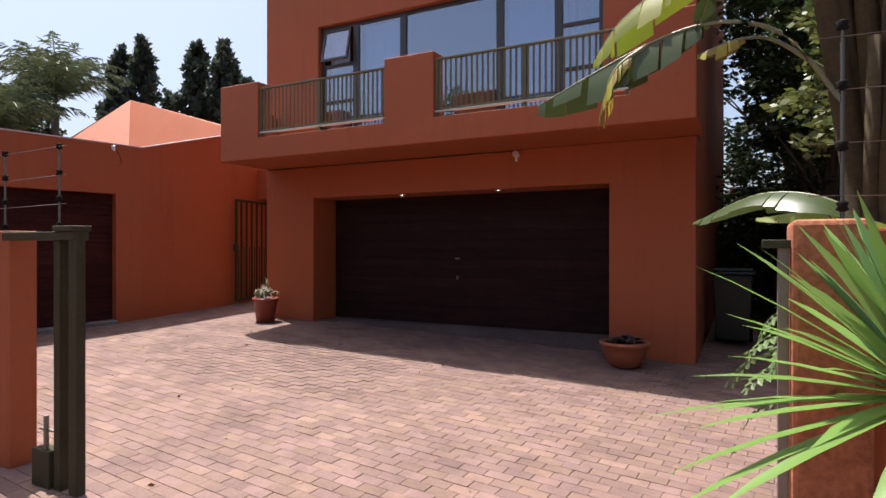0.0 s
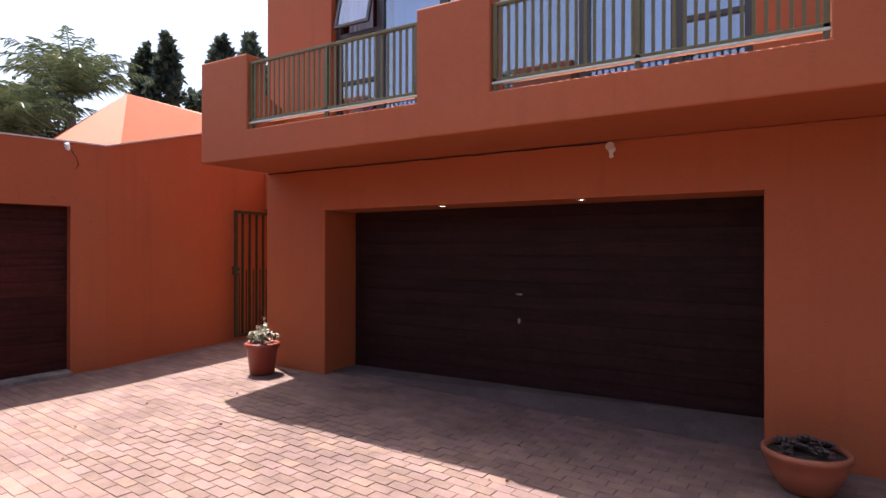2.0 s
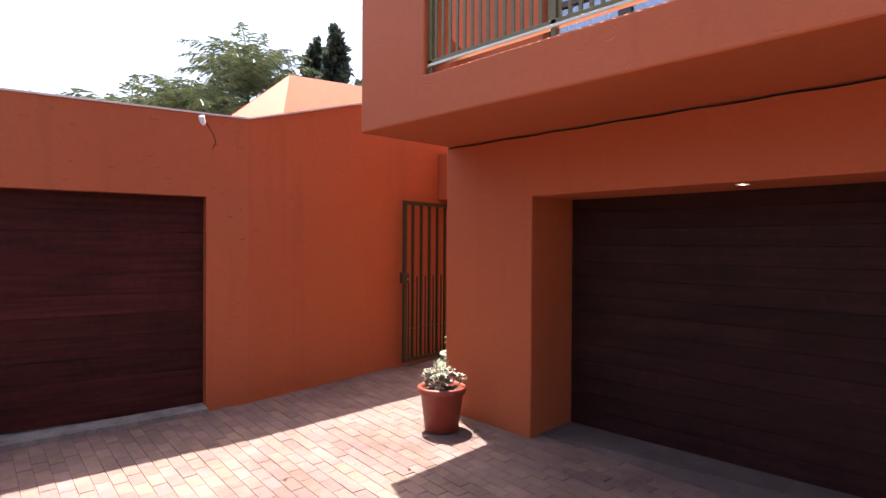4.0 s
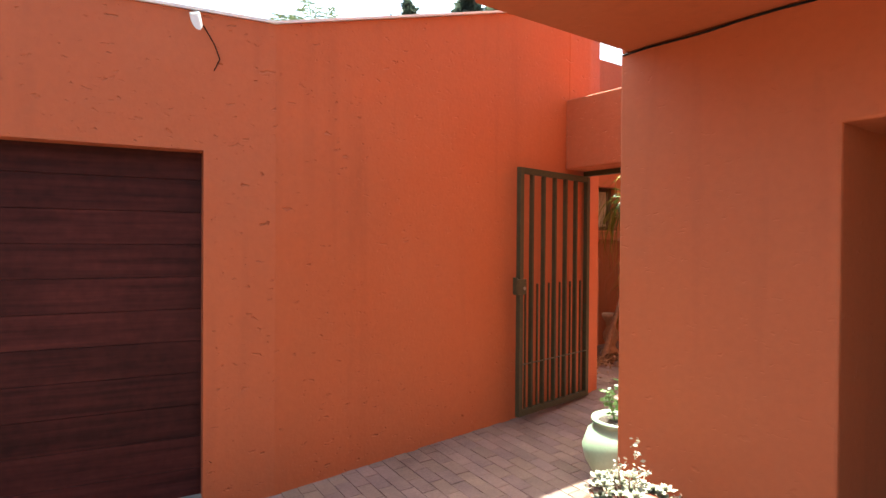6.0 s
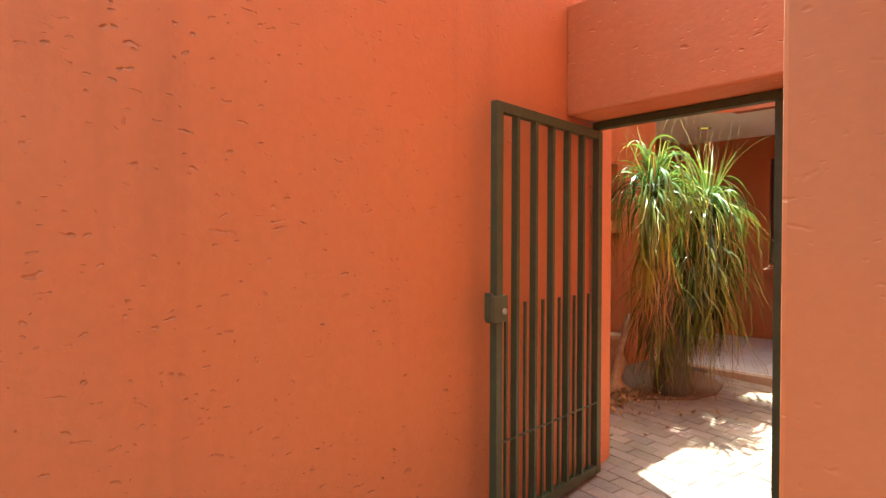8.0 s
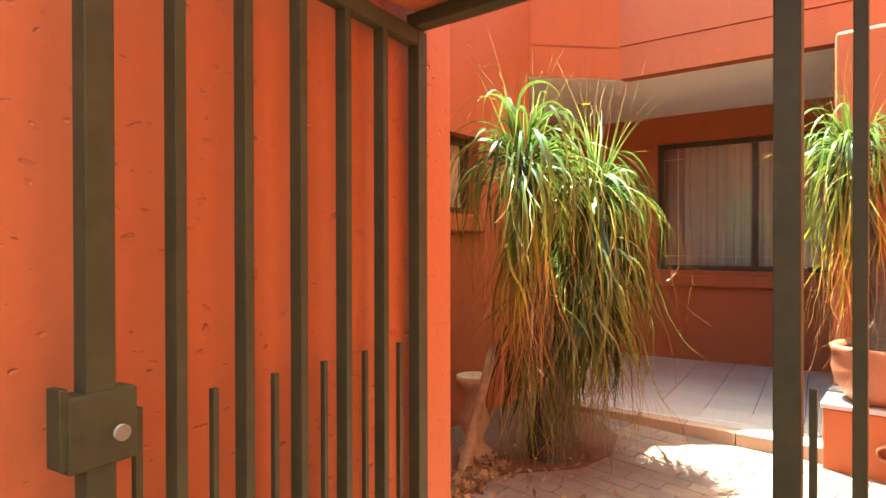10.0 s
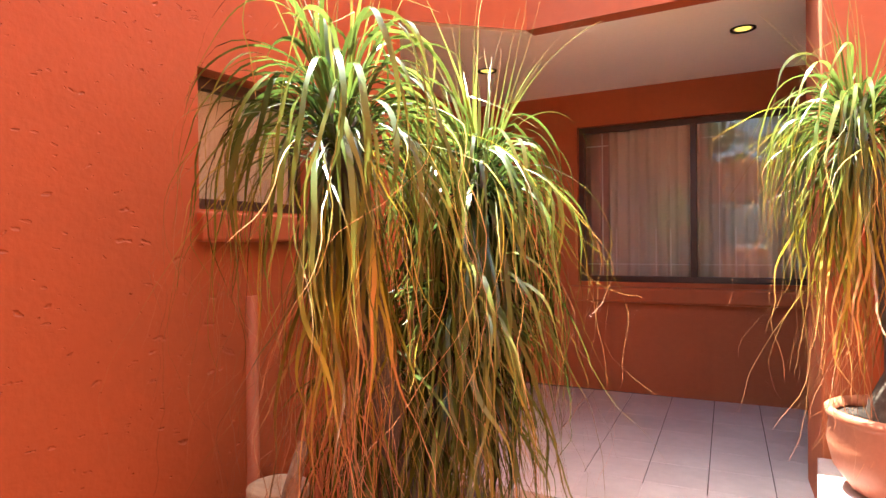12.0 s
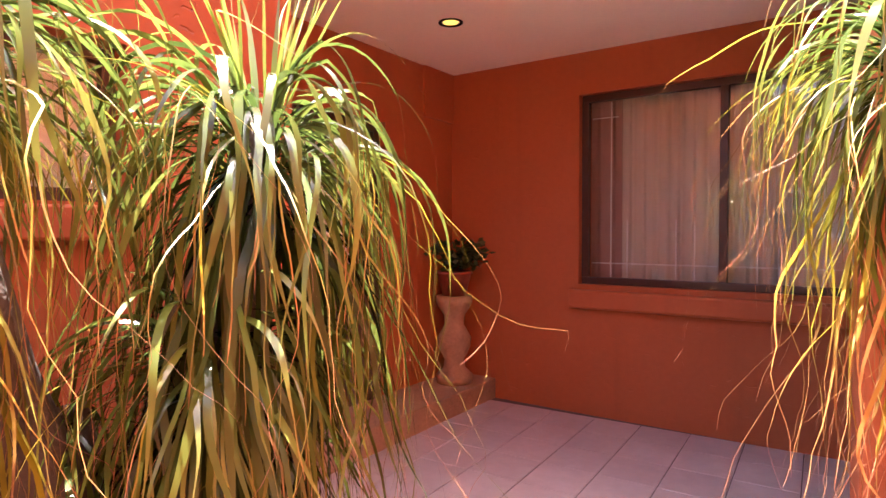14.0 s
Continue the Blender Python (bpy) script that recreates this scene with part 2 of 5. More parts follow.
board_grain(DOOR, 0.6)
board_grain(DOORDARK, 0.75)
BRICK = mat("clay_paver", (0.158, 0.103, 0.085), 0.85, var=0.22, scale=5, grain=60, bump=0.35, bump_scale=90, rand=0.17, tint=(0.08, 0.047, 0.04), tint_scale=1.4, tint_amount=0.8)
def piece_hue(m, warm, cool):
    """Tint each piece between a warm and a cool multiplier."""
    n, l = m.node_tree.nodes, m.node_tree.links
    b = n["Principled BSDF"]
    info, geo, ad, fr, mx, mul = n.new("ShaderNodeObjectInfo"), n.new("ShaderNodeNewGeometry"), n.new("ShaderNodeMath"), n.new("ShaderNodeMath"), n.new("ShaderNodeMix"), n.new("ShaderNodeMix")
    ad.operation, ad.inputs[1].default_value = "MULTIPLY_ADD", 5.37
    l.new(geo.outputs["Random Per Island"], ad.inputs[0]), l.new(info.outputs["Random"], ad.inputs[2])
    fr.operation = "FRACT"
    l.new(ad.outputs[0], fr.inputs[0])
    mx.data_type = mul.data_type = "RGBA"
    mul.blend_type = "MULTIPLY"
    mul.inputs["Factor"].default_value = 1.0
    mx.inputs["A"].default_value, mx.inputs["B"].default_value = (*warm, 1), (*cool, 1)
    l.new(fr.outputs[0], mx.inputs["Factor"])
    l.new(b.inputs["Base Color"].links[0].from_socket, mul.inputs["A"]), l.new(mx.outputs["Result"], mul.inputs["B"])
    l.new(mul.outputs["Result"], b.inputs["Base Color"])


piece_hue(BRICK, (1.03, 1.0, 0.90), (1.0, 0.95, 1.03))
JOINT = mat("sand_joint", (0.146, 0.09855, 0.07665), 0.95, var=0.2, bump=0.3)
GREEN = mat("olive_gate_paint", (0.041, 0.03854, 0.01804), 0.55, var=0.25, scale=7, grain=30, bump=0.08, spec=0.25)
RAILM = mat("olive_rail_paint", (0.1107, 0.1, 0.0369), 0.4, var=0.2, scale=8)
GALV = mat("galvanised_strip", (0.5084, 0.5084, 0.4264), 0.35, metal=0.6, var=0.12)
TILE = mat("glazed_floor_tile", (0.4346, 0.3608, 0.3567), 0.28, var=0.10, scale=3, grain=14, rand=0.06, tint=(0.5412, 0.4674, 0.451), tint_scale=2.2, tint_amount=0.7)
KERBM = mat("pale_clay_kerb", (0.3608, 0.2296, 0.1558), 0.6, var=0.12, scale=7, rand=0.06, bump=0.1)
GROUT = mat("dark_grout", (0.11, 0.085, 0.08), 0.9, var=0.2)
CEIL = mat("cream_ceiling", (0.87, 0.82, 0.74), 0.85, var=0.03, scale=2)
FRAME = mat("brown_window_frame", (0.042, 0.018, 0.013), 0.4, var=0.15)
ALU = mat("bronze_aluminium", (0.07, 0.06, 0.055), 0.35, metal=0.5, var=0.1)
WHITE = mat("white_plastic", (0.615, 0.5986, 0.574), 0.5, var=0.06)
CABLE = mat("black_cable", (0.00984, 0.00902, 0.00902), 0.85, spec=0.15)
TERRA = mat("terracotta", (0.2952, 0.0984, 0.05084), 0.6, var=0.12, scale=9, grain=50, bump=0.15)
PAINTPOT = mat("red_painted_pot", (0.2214, 0.0451, 0.02706), 0.45, var=0.1, scale=8)
PALEGREEN = mat("pale_green_glaze", (0.2624, 0.3444, 0.2296), 0.35, var=0.1, scale=7)
DUSTY = mat("dusty_stone", (0.17, 0.10, 0.065), 0.9, var=0.3, scale=12, bump=0.5)
BEDSOIL = mat("bed_soil", (0.1148, 0.0492, 0.02624), 0.95, var=0.35, scale=14, bump=0.7, bump_scale=40)
SOIL = mat("potting_soil", (0.035, 0.022, 0.015), 0.95, var=0.4, scale=30, bump=0.8, bump_scale=60)
APRON = mat("worn_concrete_apron", (0.09125, 0.06716, 0.0584), 0.85, var=0.25, scale=4, grain=30, bump=0.3, tint=(0.1387, 0.1058, 0.0949), tint_scale=2.0, tint_amount=0.6)
SILL = mat("whitish_worn_concrete", (0.219, 0.1971, 0.1752), 0.85, var=0.3, scale=9, grain=50, bump=0.4, tint=(0.073, 0.0584, 0.05475), tint_scale=3.0, tint_amount=0.9)
CONC = mat("weathered_concrete", (0.11, 0.10, 0.095), 0.85, var=0.3, scale=6, grain=40, bump=0.3)
BARK = mat("grey_brown_bark", (0.11, 0.085, 0.065), 0.9, var=0.35, scale=12, bump=0.8, bump_scale=30)
STEM = mat("dark_leaf_stem", (0.05, 0.032, 0.009), 0.9, var=0.4, scale=7, bump=0.4, bump_scale=14)
PALMBARK = mat("ponytail_bark", (0.06, 0.043, 0.03), 0.9, var=0.35, scale=14, bump=0.9, bump_scale=35)
STONE = mat("cast_sandstone", (0.3444, 0.2132, 0.1312), 0.85, var=0.2, scale=9, bump=0.5, bump_scale=40)
CURTAIN = mat("sheer_cream_curtain", (0.492, 0.4428, 0.369), 0.9, var=0.05, scale=3)
DARKROOM = mat("room_wall", (0.30, 0.25, 0.22), 0.9, var=0.05)
BINM = mat("dark_green_plastic", (0.00984, 0.02296, 0.0164), 0.45, var=0.1)
STEEL = mat("dull_steel", (0.246, 0.2296, 0.2132), 0.5, metal=0.9, var=0.1)
WOOD = mat("weathered_branch", (0.22, 0.13, 0.08), 0.85, var=0.3, scale=10, bump=0.5)
GLASS = glass_mat("window_glass", (0.97, 0.98, 0.98), 0.035)
REFLECT = glass_mat("reflective_glass", (0.72, 0.80, 0.95), 0.30)
WHITELAMP = glow("white_lamp", (1.0, 0.93, 0.82), 5.0)
LAMP = glow("warm_lamp", (1.0, 0.62, 0.07), 0.16)
STRAP = strap_mat("strap_leaf", ((0, (0.045, 0.075, 0.016)), (0.4, (0.092, 0.126, 0.024)), (0.7, (0.16, 0.168, 0.032)), (0.88, (0.22, 0.19, 0.045)), (1, (0.30, 0.15, 0.05))), 0.22)
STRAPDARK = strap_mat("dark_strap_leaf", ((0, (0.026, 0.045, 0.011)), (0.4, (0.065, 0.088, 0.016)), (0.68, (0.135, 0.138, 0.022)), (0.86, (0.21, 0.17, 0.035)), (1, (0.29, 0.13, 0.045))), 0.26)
STRAPNEW = strap_mat("young_strap_leaf", ((0, (0.15, 0.22, 0.035)), (0.6, (0.25, 0.26, 0.06)), (1, (0.40, 0.25, 0.11))), 0.35)
STRAPOLD = strap_mat("ageing_strap_leaf", ((0, (0.05, 0.07, 0.014)), (0.18, (0.13, 0.135, 0.018)), (0.38, (0.30, 0.25, 0.022)), (0.58, (0.37, 0.19, 0.055)), (1, (0.38, 0.14, 0.07))), 0.4)
YUCCA = leaf_mat("yucca_leaf", [(0.1066, 0.2132, 0.041), (0.1476, 0.2624, 0.0574), (0.082, 0.164, 0.041)], 0.25, 0.35)
BANANA = leaf_mat("broad_leaf", [(0.0369, 0.0615, 0.01476), (0.0492, 0.0779, 0.01804)], 0.25, 0.35)
RIB = mat("pale_leaf_rib", (0.168, 0.184, 0.096), 0.4)
BANANADRY = leaf_mat("dry_leaf_edge", [(0.3444, 0.2952, 0.0328), (0.2296, 0.1394, 0.0328), (0.3772, 0.3608, 0.0328)], 0.5, 0.5)
BANANAYEL = leaf_mat("yellowing_leaf", [(0.25, 0.26, 0.02), (0.16, 0.21, 0.02)], 0.45, 0.4)
TREELEAF = leaf_mat("tree_leaf", [(0.0246, 0.0451, 0.0123), (0.0451, 0.0779, 0.02132), (0.082, 0.1189, 0.041)], 0.3, 0.35)
CONIFER = leaf_mat("conifer_needle", [(0.0369, 0.05084, 0.0369), (0.0615, 0.082, 0.0533)], 0.3, 0.6)
FROND = leaf_mat("palm_frond", [(0.0615, 0.0861, 0.041), (0.1066, 0.1312, 0.0615), (0.164, 0.1722, 0.082)], 0.35, 0.4)
GREYLEAF = leaf_mat("greygreen_leaf", [(0.1066, 0.1394, 0.0738), (0.1476, 0.1804, 0.0984)], 0.25, 0.5)
SUCC = leaf_mat("succulent_leaf", [(0.2952, 0.2952, 0.2214), (0.451, 0.3854, 0.328), (0.2132, 0.2296, 0.1394), (0.41, 0.2788, 0.2296)], 0.1, 0.45)
WILLOW = leaf_mat("olive_willow_leaf", [(0.0738, 0.0984, 0.0246), (0.1394, 0.164, 0.0492), (0.0984, 0.123, 0.0328)], 0.3, 0.4)
DUSKLEAF = leaf_mat("dusky_succulent_leaf", [(0.0615, 0.0574, 0.0451), (0.0902, 0.0615, 0.0615), (0.0574, 0.0738, 0.041)], 0.1, 0.45)
HERB = leaf_mat("herb_leaf", [(0.09, 0.16, 0.045), (0.14, 0.21, 0.075), (0.075, 0.12, 0.035)], 0.3, 0.5)
DRYLEAF = leaf_mat("fallen_leaf", [(0.26, 0.13, 0.06), (0.34, 0.20, 0.11), (0.15, 0.07, 0.035)], 0.1, 0.7)


# ---- building helpers ----
def part(name, bm, material, parent=None, label=""):
    me = bpy.data.meshes.new(name)
    bm.normal_update()
    bm.to_mesh(me)
    bm.free()
    me.materials.append(material)
    ob = new(name, me)
    ob.parent = parent
    if label:
        ob["label"] = label
    return ob


def add_box(bm, lo, hi, bevel=0.0, m=None):
    r = bmesh.ops.create_cube(bm, size=1.0)
    vs = r["verts"]
    for v in vs:
        v.co = Vector([lo[i] + (v.co[i] + 0.5) * (hi[i] - lo[i]) for i in range(3)])
    if bevel:
        es = list({e for v in vs for e in v.link_edges})
        out = bmesh.ops.bevel(bm, geom=es, offset=bevel, segments=2, affect="EDGES", profile=0.5)
        vs = list({v for f in out["faces"] for v in f.verts} | {v for v in vs if v.is_valid})
    if m is not None:
        bmesh.ops.transform(bm, matrix=m, verts=[v for v in vs if v.is_valid])
    return vs


def box(name, lo, hi, material, parent=None, bevel=0.0, label="", m=None):
    bm = bmesh.new()
    add_box(bm, lo, hi, bevel, m)
    return part(name, bm, material, parent, label)


def prism(name, pts, z0, z1, material, parent=None, bevel=0.0):
    """Upright prism over a plan outline; z0 and z1 are numbers or functions of (x, y)."""
    bm = bmesh.new()
    f = lambda z, p: z(*p) if callable(z) else z
    lo = [bm.verts.new((*p, f(z0, p))) for p in pts]
    hi = [bm.verts.new((*p, f(z1, p))) for p in pts]
    k = len(pts)
    bm.faces.new(hi), bm.faces.new(lo[::-1])
    for i in range(k):
        bm.faces.new((lo[i], lo[(i + 1) % k], hi[(i + 1) % k], hi[i]))
    bmesh.ops.recalc_face_normals(bm, faces=bm.faces)
    if bevel:
        bmesh.ops.bevel(bm, geom=list(bm.edges), offset=bevel, segments=2, affect="EDGES", profile=0.5)
    return part(name, bm, material, parent)


def revolve(bm, profile, at=(0, 0, 0), n=32):
    """Spin a profile of (radius, height) about z."""
    rings = [[bm.verts.new((at[0] + r * math.cos(2 * math.pi * i / n), at[1] + r * math.sin(2 * math.pi * i / n), at[2] + z)) for i in range(n)] for r, z in profile]
    for a, b in zip(rings, rings[1:]):
        for i in range(n):
            fc = bm.faces.new((a[i], a[(i + 1) % n], b[(i + 1) % n], b[i]))
            fc.smooth = True
    return rings


def tube(bm, pts, radius, n=8, taper=1.0):
    """Tube along points."""
    rings = []
    for i, p in enumerate(pts):
        d = (Vector(pts[min(i + 1, len(pts) - 1)]) - Vector(pts[max(i - 1, 0)])).normalized()
        a = d.orthogonal().normalized()
        b = d.cross(a)
        r = radius * (1 + (taper - 1) * i / max(1, len(pts) - 1))
        rings.append([bm.verts.new(Vector(p) + r * (math.cos(2 * math.pi * j / n) * a + math.sin(2 * math.pi * j / n) * b)) for j in range(n)])
    for a, b in zip(rings, rings[1:]):
        best = min(range(n), key=lambda k: (a[0].co - b[k].co).length)
        for j in range(n):
            fc = bm.faces.new((a[j], a[(j + 1) % n], b[(j + 1 + best) % n], b[(j + best) % n]))
            fc.smooth = True
    for ring in (rings[0], rings[-1]):
        bm.faces.new(ring)


def thing(name, label, category, group="", at=(0, 0, 0)):
    e = new(name)
    e.empty_display_size = 0.1
    e.location = at
    return tagged(e, label, category, group)


def structure(ob, label, category):
    return tagged(ob, label, category, kind="structure")


def raw(name, verts, faces, material, parent=None, label="", smooth=False):
    me = bpy.data.meshes.new(name)
    me.from_pydata(verts, [], faces)
    me.materials.append(material)
    if smooth:
        me.polygons.foreach_set("use_smooth", [True] * len(me.polygons))
    me.update()
    ob = new(name, me)
    ob.parent = parent
    if label:
        ob["label"] = label
    return ob


def cyl(bm, a, b, r, n=10, r2=None):
    tube(bm, [a, b], r, n, (r2 / r) if r2 else 1.0)


def strap(V, F, U, start, az, elev, length, width, weight, wander, rng, seg=16, thin=0.5):
    """One long leaf: leaves its root at az, elev (degrees), bends over under its weight, and runs out past thin into a wavering narrow tip."""
    p = Vector(start)
    d = Vector((math.cos(az) * math.cos(radians(elev)), math.sin(az) * math.cos(radians(elev)), math.sin(radians(elev))))
    side = Vector((-math.sin(az), math.cos(az), 0))
    side = Matrix.Rotation(rng.uniform(-0.5, 0.5), 3, d) @ side
    ds, k = length / seg, len(V)
    sway = Vector((0, 0, 0))
    kink = rng.randrange(5, seg) if rng.random() < 0.22 else -1
    for i in range(seg + 1):
        f = i / seg
        w = 1.0 if f < thin else max(0.16, 1 - 1.5 * (f - thin) / (1 - thin) * 1.1)
        w *= (0.8 + 0.5 * min(1, f / 0.2)) * width / 2
        if i == seg:
            w *= 0.3
        V.append(tuple(p - side * w)), V.append(tuple(p + side * w))
        p = p + d * ds
        sway = sway * 0.55 + Vector((rng.gauss(0, 1), rng.gauss(0, 1), rng.gauss(0, 0.5))) * wander * (0.15 + f)
        d = (d + Vector((0, 0, -1)) * weight * ds * (0.35 + 0.9 * f) + sway * ds).normalized()
        if i == kink:
            d = (d + Vector((rng.uniform(-0.5, 0.5), rng.uniform(-0.5, 0.5), -1.1))).normalized()
        side = (side - d * side.dot(d)).normalized()
        side = Matrix.Rotation(rng.uniform(-0.12, 0.12), 3, d) @ side
    for i in range(seg):
        F.append((k + 2 * i, k + 2 * i + 1, k + 2 * i + 3, k + 2 * i + 2))
        U.extend((i / seg, 0, i / seg, 1, (i + 1) / seg, 1, (i + 1) / seg, 0))


def leaf_cloud(V, F, centre, radius, n, size, rng, flat=1.0, up=0.3):
    """n small leaves, each a folded rhomb, in an uneven ball about centre."""
    for _ in range(n):
        d = Vector((rng.gauss(0, 1), rng.gauss(0, 1), rng.gauss(0, 1) * flat))
        d = d.normalized() * radius * rng.uniform(0.35, 1.05)
        d.z *= flat
        p = Vector(centre) + d
        ax = Vector((rng.uniform(-1, 1), rng.uniform(-1, 1), rng.uniform(-0.6, 1) * up)).normalized()
        sd = ax.orthogonal().normalized()
        sd = (Matrix.Rotation(rng.uniform(0, 6.3), 3, ax) @ sd)
        L, Wd = size * rng.uniform(0.7, 1.3), size * rng.uniform(0.22, 0.38)
        k = len(V)
        V.extend((tuple(p), tuple(p + ax * L * 0.5 + sd * Wd), tuple(p + ax * L), tuple(p + ax * L * 0.5 - sd * Wd)))
        F.append((k, k + 1, k + 2, k + 3))


# ---- the lie of the land ----
def gz(x, y):
    return -0.14 - 0.03 * x + 0.045 * min(y, 10.2)


TH = radians(4.2)   # the porch stands askew to the front
UX, UY = Vector((math.cos(TH), math.sin(TH), 0)), Vector((-math.sin(TH), math.cos(TH), 0))
PORCH = Matrix(((UX.x, UY.x, 0, -10.42), (UX.y, UY.y, 0, 13.38), (0, 0, 1, 0), (0, 0, 0, 1)))  # origin in the porch's inner corner
FLOOR_Z, CEIL_Z = 0.64, 3.255

bm = bmesh.new()
xs, ys = [-400, -11, 8, 400], [-400, -8, 10.2, 400]
grid = [[bm.verts.new((x, y, gz(max(-11, min(8, x)), max(-8, y)) - 0.0065)) for x in xs] for y in ys]
for j in range(3):
    for i in range(3):
        bm.faces.new((grid[j][i], grid[j][i + 1], grid[j + 1][i + 1], grid[j + 1][i]))
structure(part("ground", bm, JOINT), "bare sandy ground under the brick paving", "ground")

# ---- main house ----
WF, WL, WR = 6.6, -6.65, 0.32   # front face, left and right corners
GL, GR, GT = -5.6, -0.72, 2.39  # garage opening
TOP = 7.4
house = structure(thing("house", "two-storey orange plastered house with a garage", "house"), "two-storey orange plastered house over a double garage", "house")
bm = bmesh.new()
outline = [(WL, -0.5), (GL, -0.5), (GL, GT), (GR, GT), (GR, -0.5), (WR, -0.5), (WR, 2.92), (WL, 2.92)]
ends = [[bm.verts.new((x, y, z)) for x, z in outline] for y in (WF, WF + 0.62)]
bm.faces.new(ends[0]), bm.faces.new(ends[1][::-1])
for k in range(8):
    bm.faces.new((ends[0][k], ends[0][(k + 1) % 8], ends[1][(k + 1) % 8], ends[1][k]))
bmesh.ops.recalc_face_normals(bm, faces=bm.faces)
bmesh.ops.bevel(bm, geom=[e for e in bm.edges if e.verts[0].co.y < WF + 0.1 and e.verts[1].co.y < WF + 0.1 and max(e.verts[0].co.z, e.verts[1].co.z) > -0.4], offset=0.014, segments=2, affect="EDGES", profile=0.5)
bmesh.ops.triangulate(bm, faces=[f for f in bm.faces if len(f.verts) > 4])
part("wall", bm, ORANGE, house)
box("side_wall", (WR - 0.3, WF + 0.62, -0.5), (WR, 13.8, TOP), ORANGE, house)
box("side_wall", (WL, WF + 0.62, -0.5), (WL + 0.3, 11.3, TOP), ORANGE, house)
box("back_wall", (WL + 0.3, 11.0, -0.5), (WR - 0.3, 11.3, TOP), ORANGE, house)
box("roof", (WL - 0.03, WF - 0.03, TOP), (WR + 0.03, 13.8, TOP + 0.15), ORANGE, house)
UWL, UWR, UWT, UWB = -5.50, -0.80, 5.235, 3.26
box("upper_wall", (WL, WF + 0.003, 2.92), (UWL, WF + 0.25, TOP), ORANGE, house, 0.012)
box("upper_wall", (UWR, WF + 0.003, 2.92), (WR, WF + 0.25, TOP), ORANGE, house, 0.012)
box("upper_wall", (UWL, WF + 0.003, UWT), (UWR, WF + 0.25, TOP), ORANGE, house)
box("upper_floor", (WL + 0.3, WF + 0.62, 2.95), (WR - 0.3, 11.0, 3.2), DARKROOM, house)
box("garage_ceiling", (WL + 0.3, 7.3, 2.6), (WR - 0.3, 11.0, 2.7), DARKROOM, house)
BF, BL, BR = 5.54, -6.6, 0.41
box("balcony_slab", (BL, BF + 0.27, 2.92), (BR, WF, 3.25), ORANGE, house)
# unseen pale floor sheet, added to bounce sunlight onto the upper wall
box("balcony_floor", (BL + 0.24, BF + 0.27, 3.253), (BR - 0.24, WF + 0.002, 3.268), TILE, house)
bm = bmesh.new()
outline = [(BL, 2.92), (BR, 2.92), (BR, 4.11), (-0.28, 4.11), (-0.28, 3.25), (-2.73, 3.25), (-2.73, 4.11), (-3.49, 4.11), (-3.49, 3.25), (-5.8, 3.25), (-5.8, 4.11), (BL, 4.11)]
ends = [[bm.verts.new((x, y, z)) for x, z in outline] for y in (BF, BF + 0.27)]
bm.faces.new(ends[0]), bm.faces.new(ends[1][::-1])
for k in range(12):
    bm.faces.new((ends[0][k], ends[0][(k + 1) % 12], ends[1][(k + 1) % 12], ends[1][k]))
bmesh.ops.recalc_face_normals(bm, faces=bm.faces)
bmesh.ops.bevel(bm, geom=[e for e in bm.edges if max(v.co.y for v in e.verts) < BF + 0.1 or min(v.co.z for v in e.verts) > 3.0], offset=0.014, segments=2, affect="EDGES", profile=0.5)
bmesh.ops.triangulate(bm, faces=[f for f in bm.faces if len(f.verts) > 4])
part("balcony_parapet", bm, ORANGE, house)
prism("balcony_side_wall", [(BL + 0.002, BF + 0.27), (BL + 0.24, BF + 0.27), (BL + 0.24, WF), (BL + 0.002, WF)], 3.24, lambda x, y: 4.11 - 0.45 * (y - BF - 0.27), ORANGE, house)
box("balcony_side_wall", (BR - 0.24, BF + 0.27, 3.24), (BR - 0.002, WF, 4.11), ORANGE, house)
prism("apron", [(GL, 6.74), (GR, 6.74), (GR, 7.2), (GL, 7.2)], 0.0, lambda x, y: gz(x, y) + 0.006 if y < 6.9 else 0.345, APRON, house)

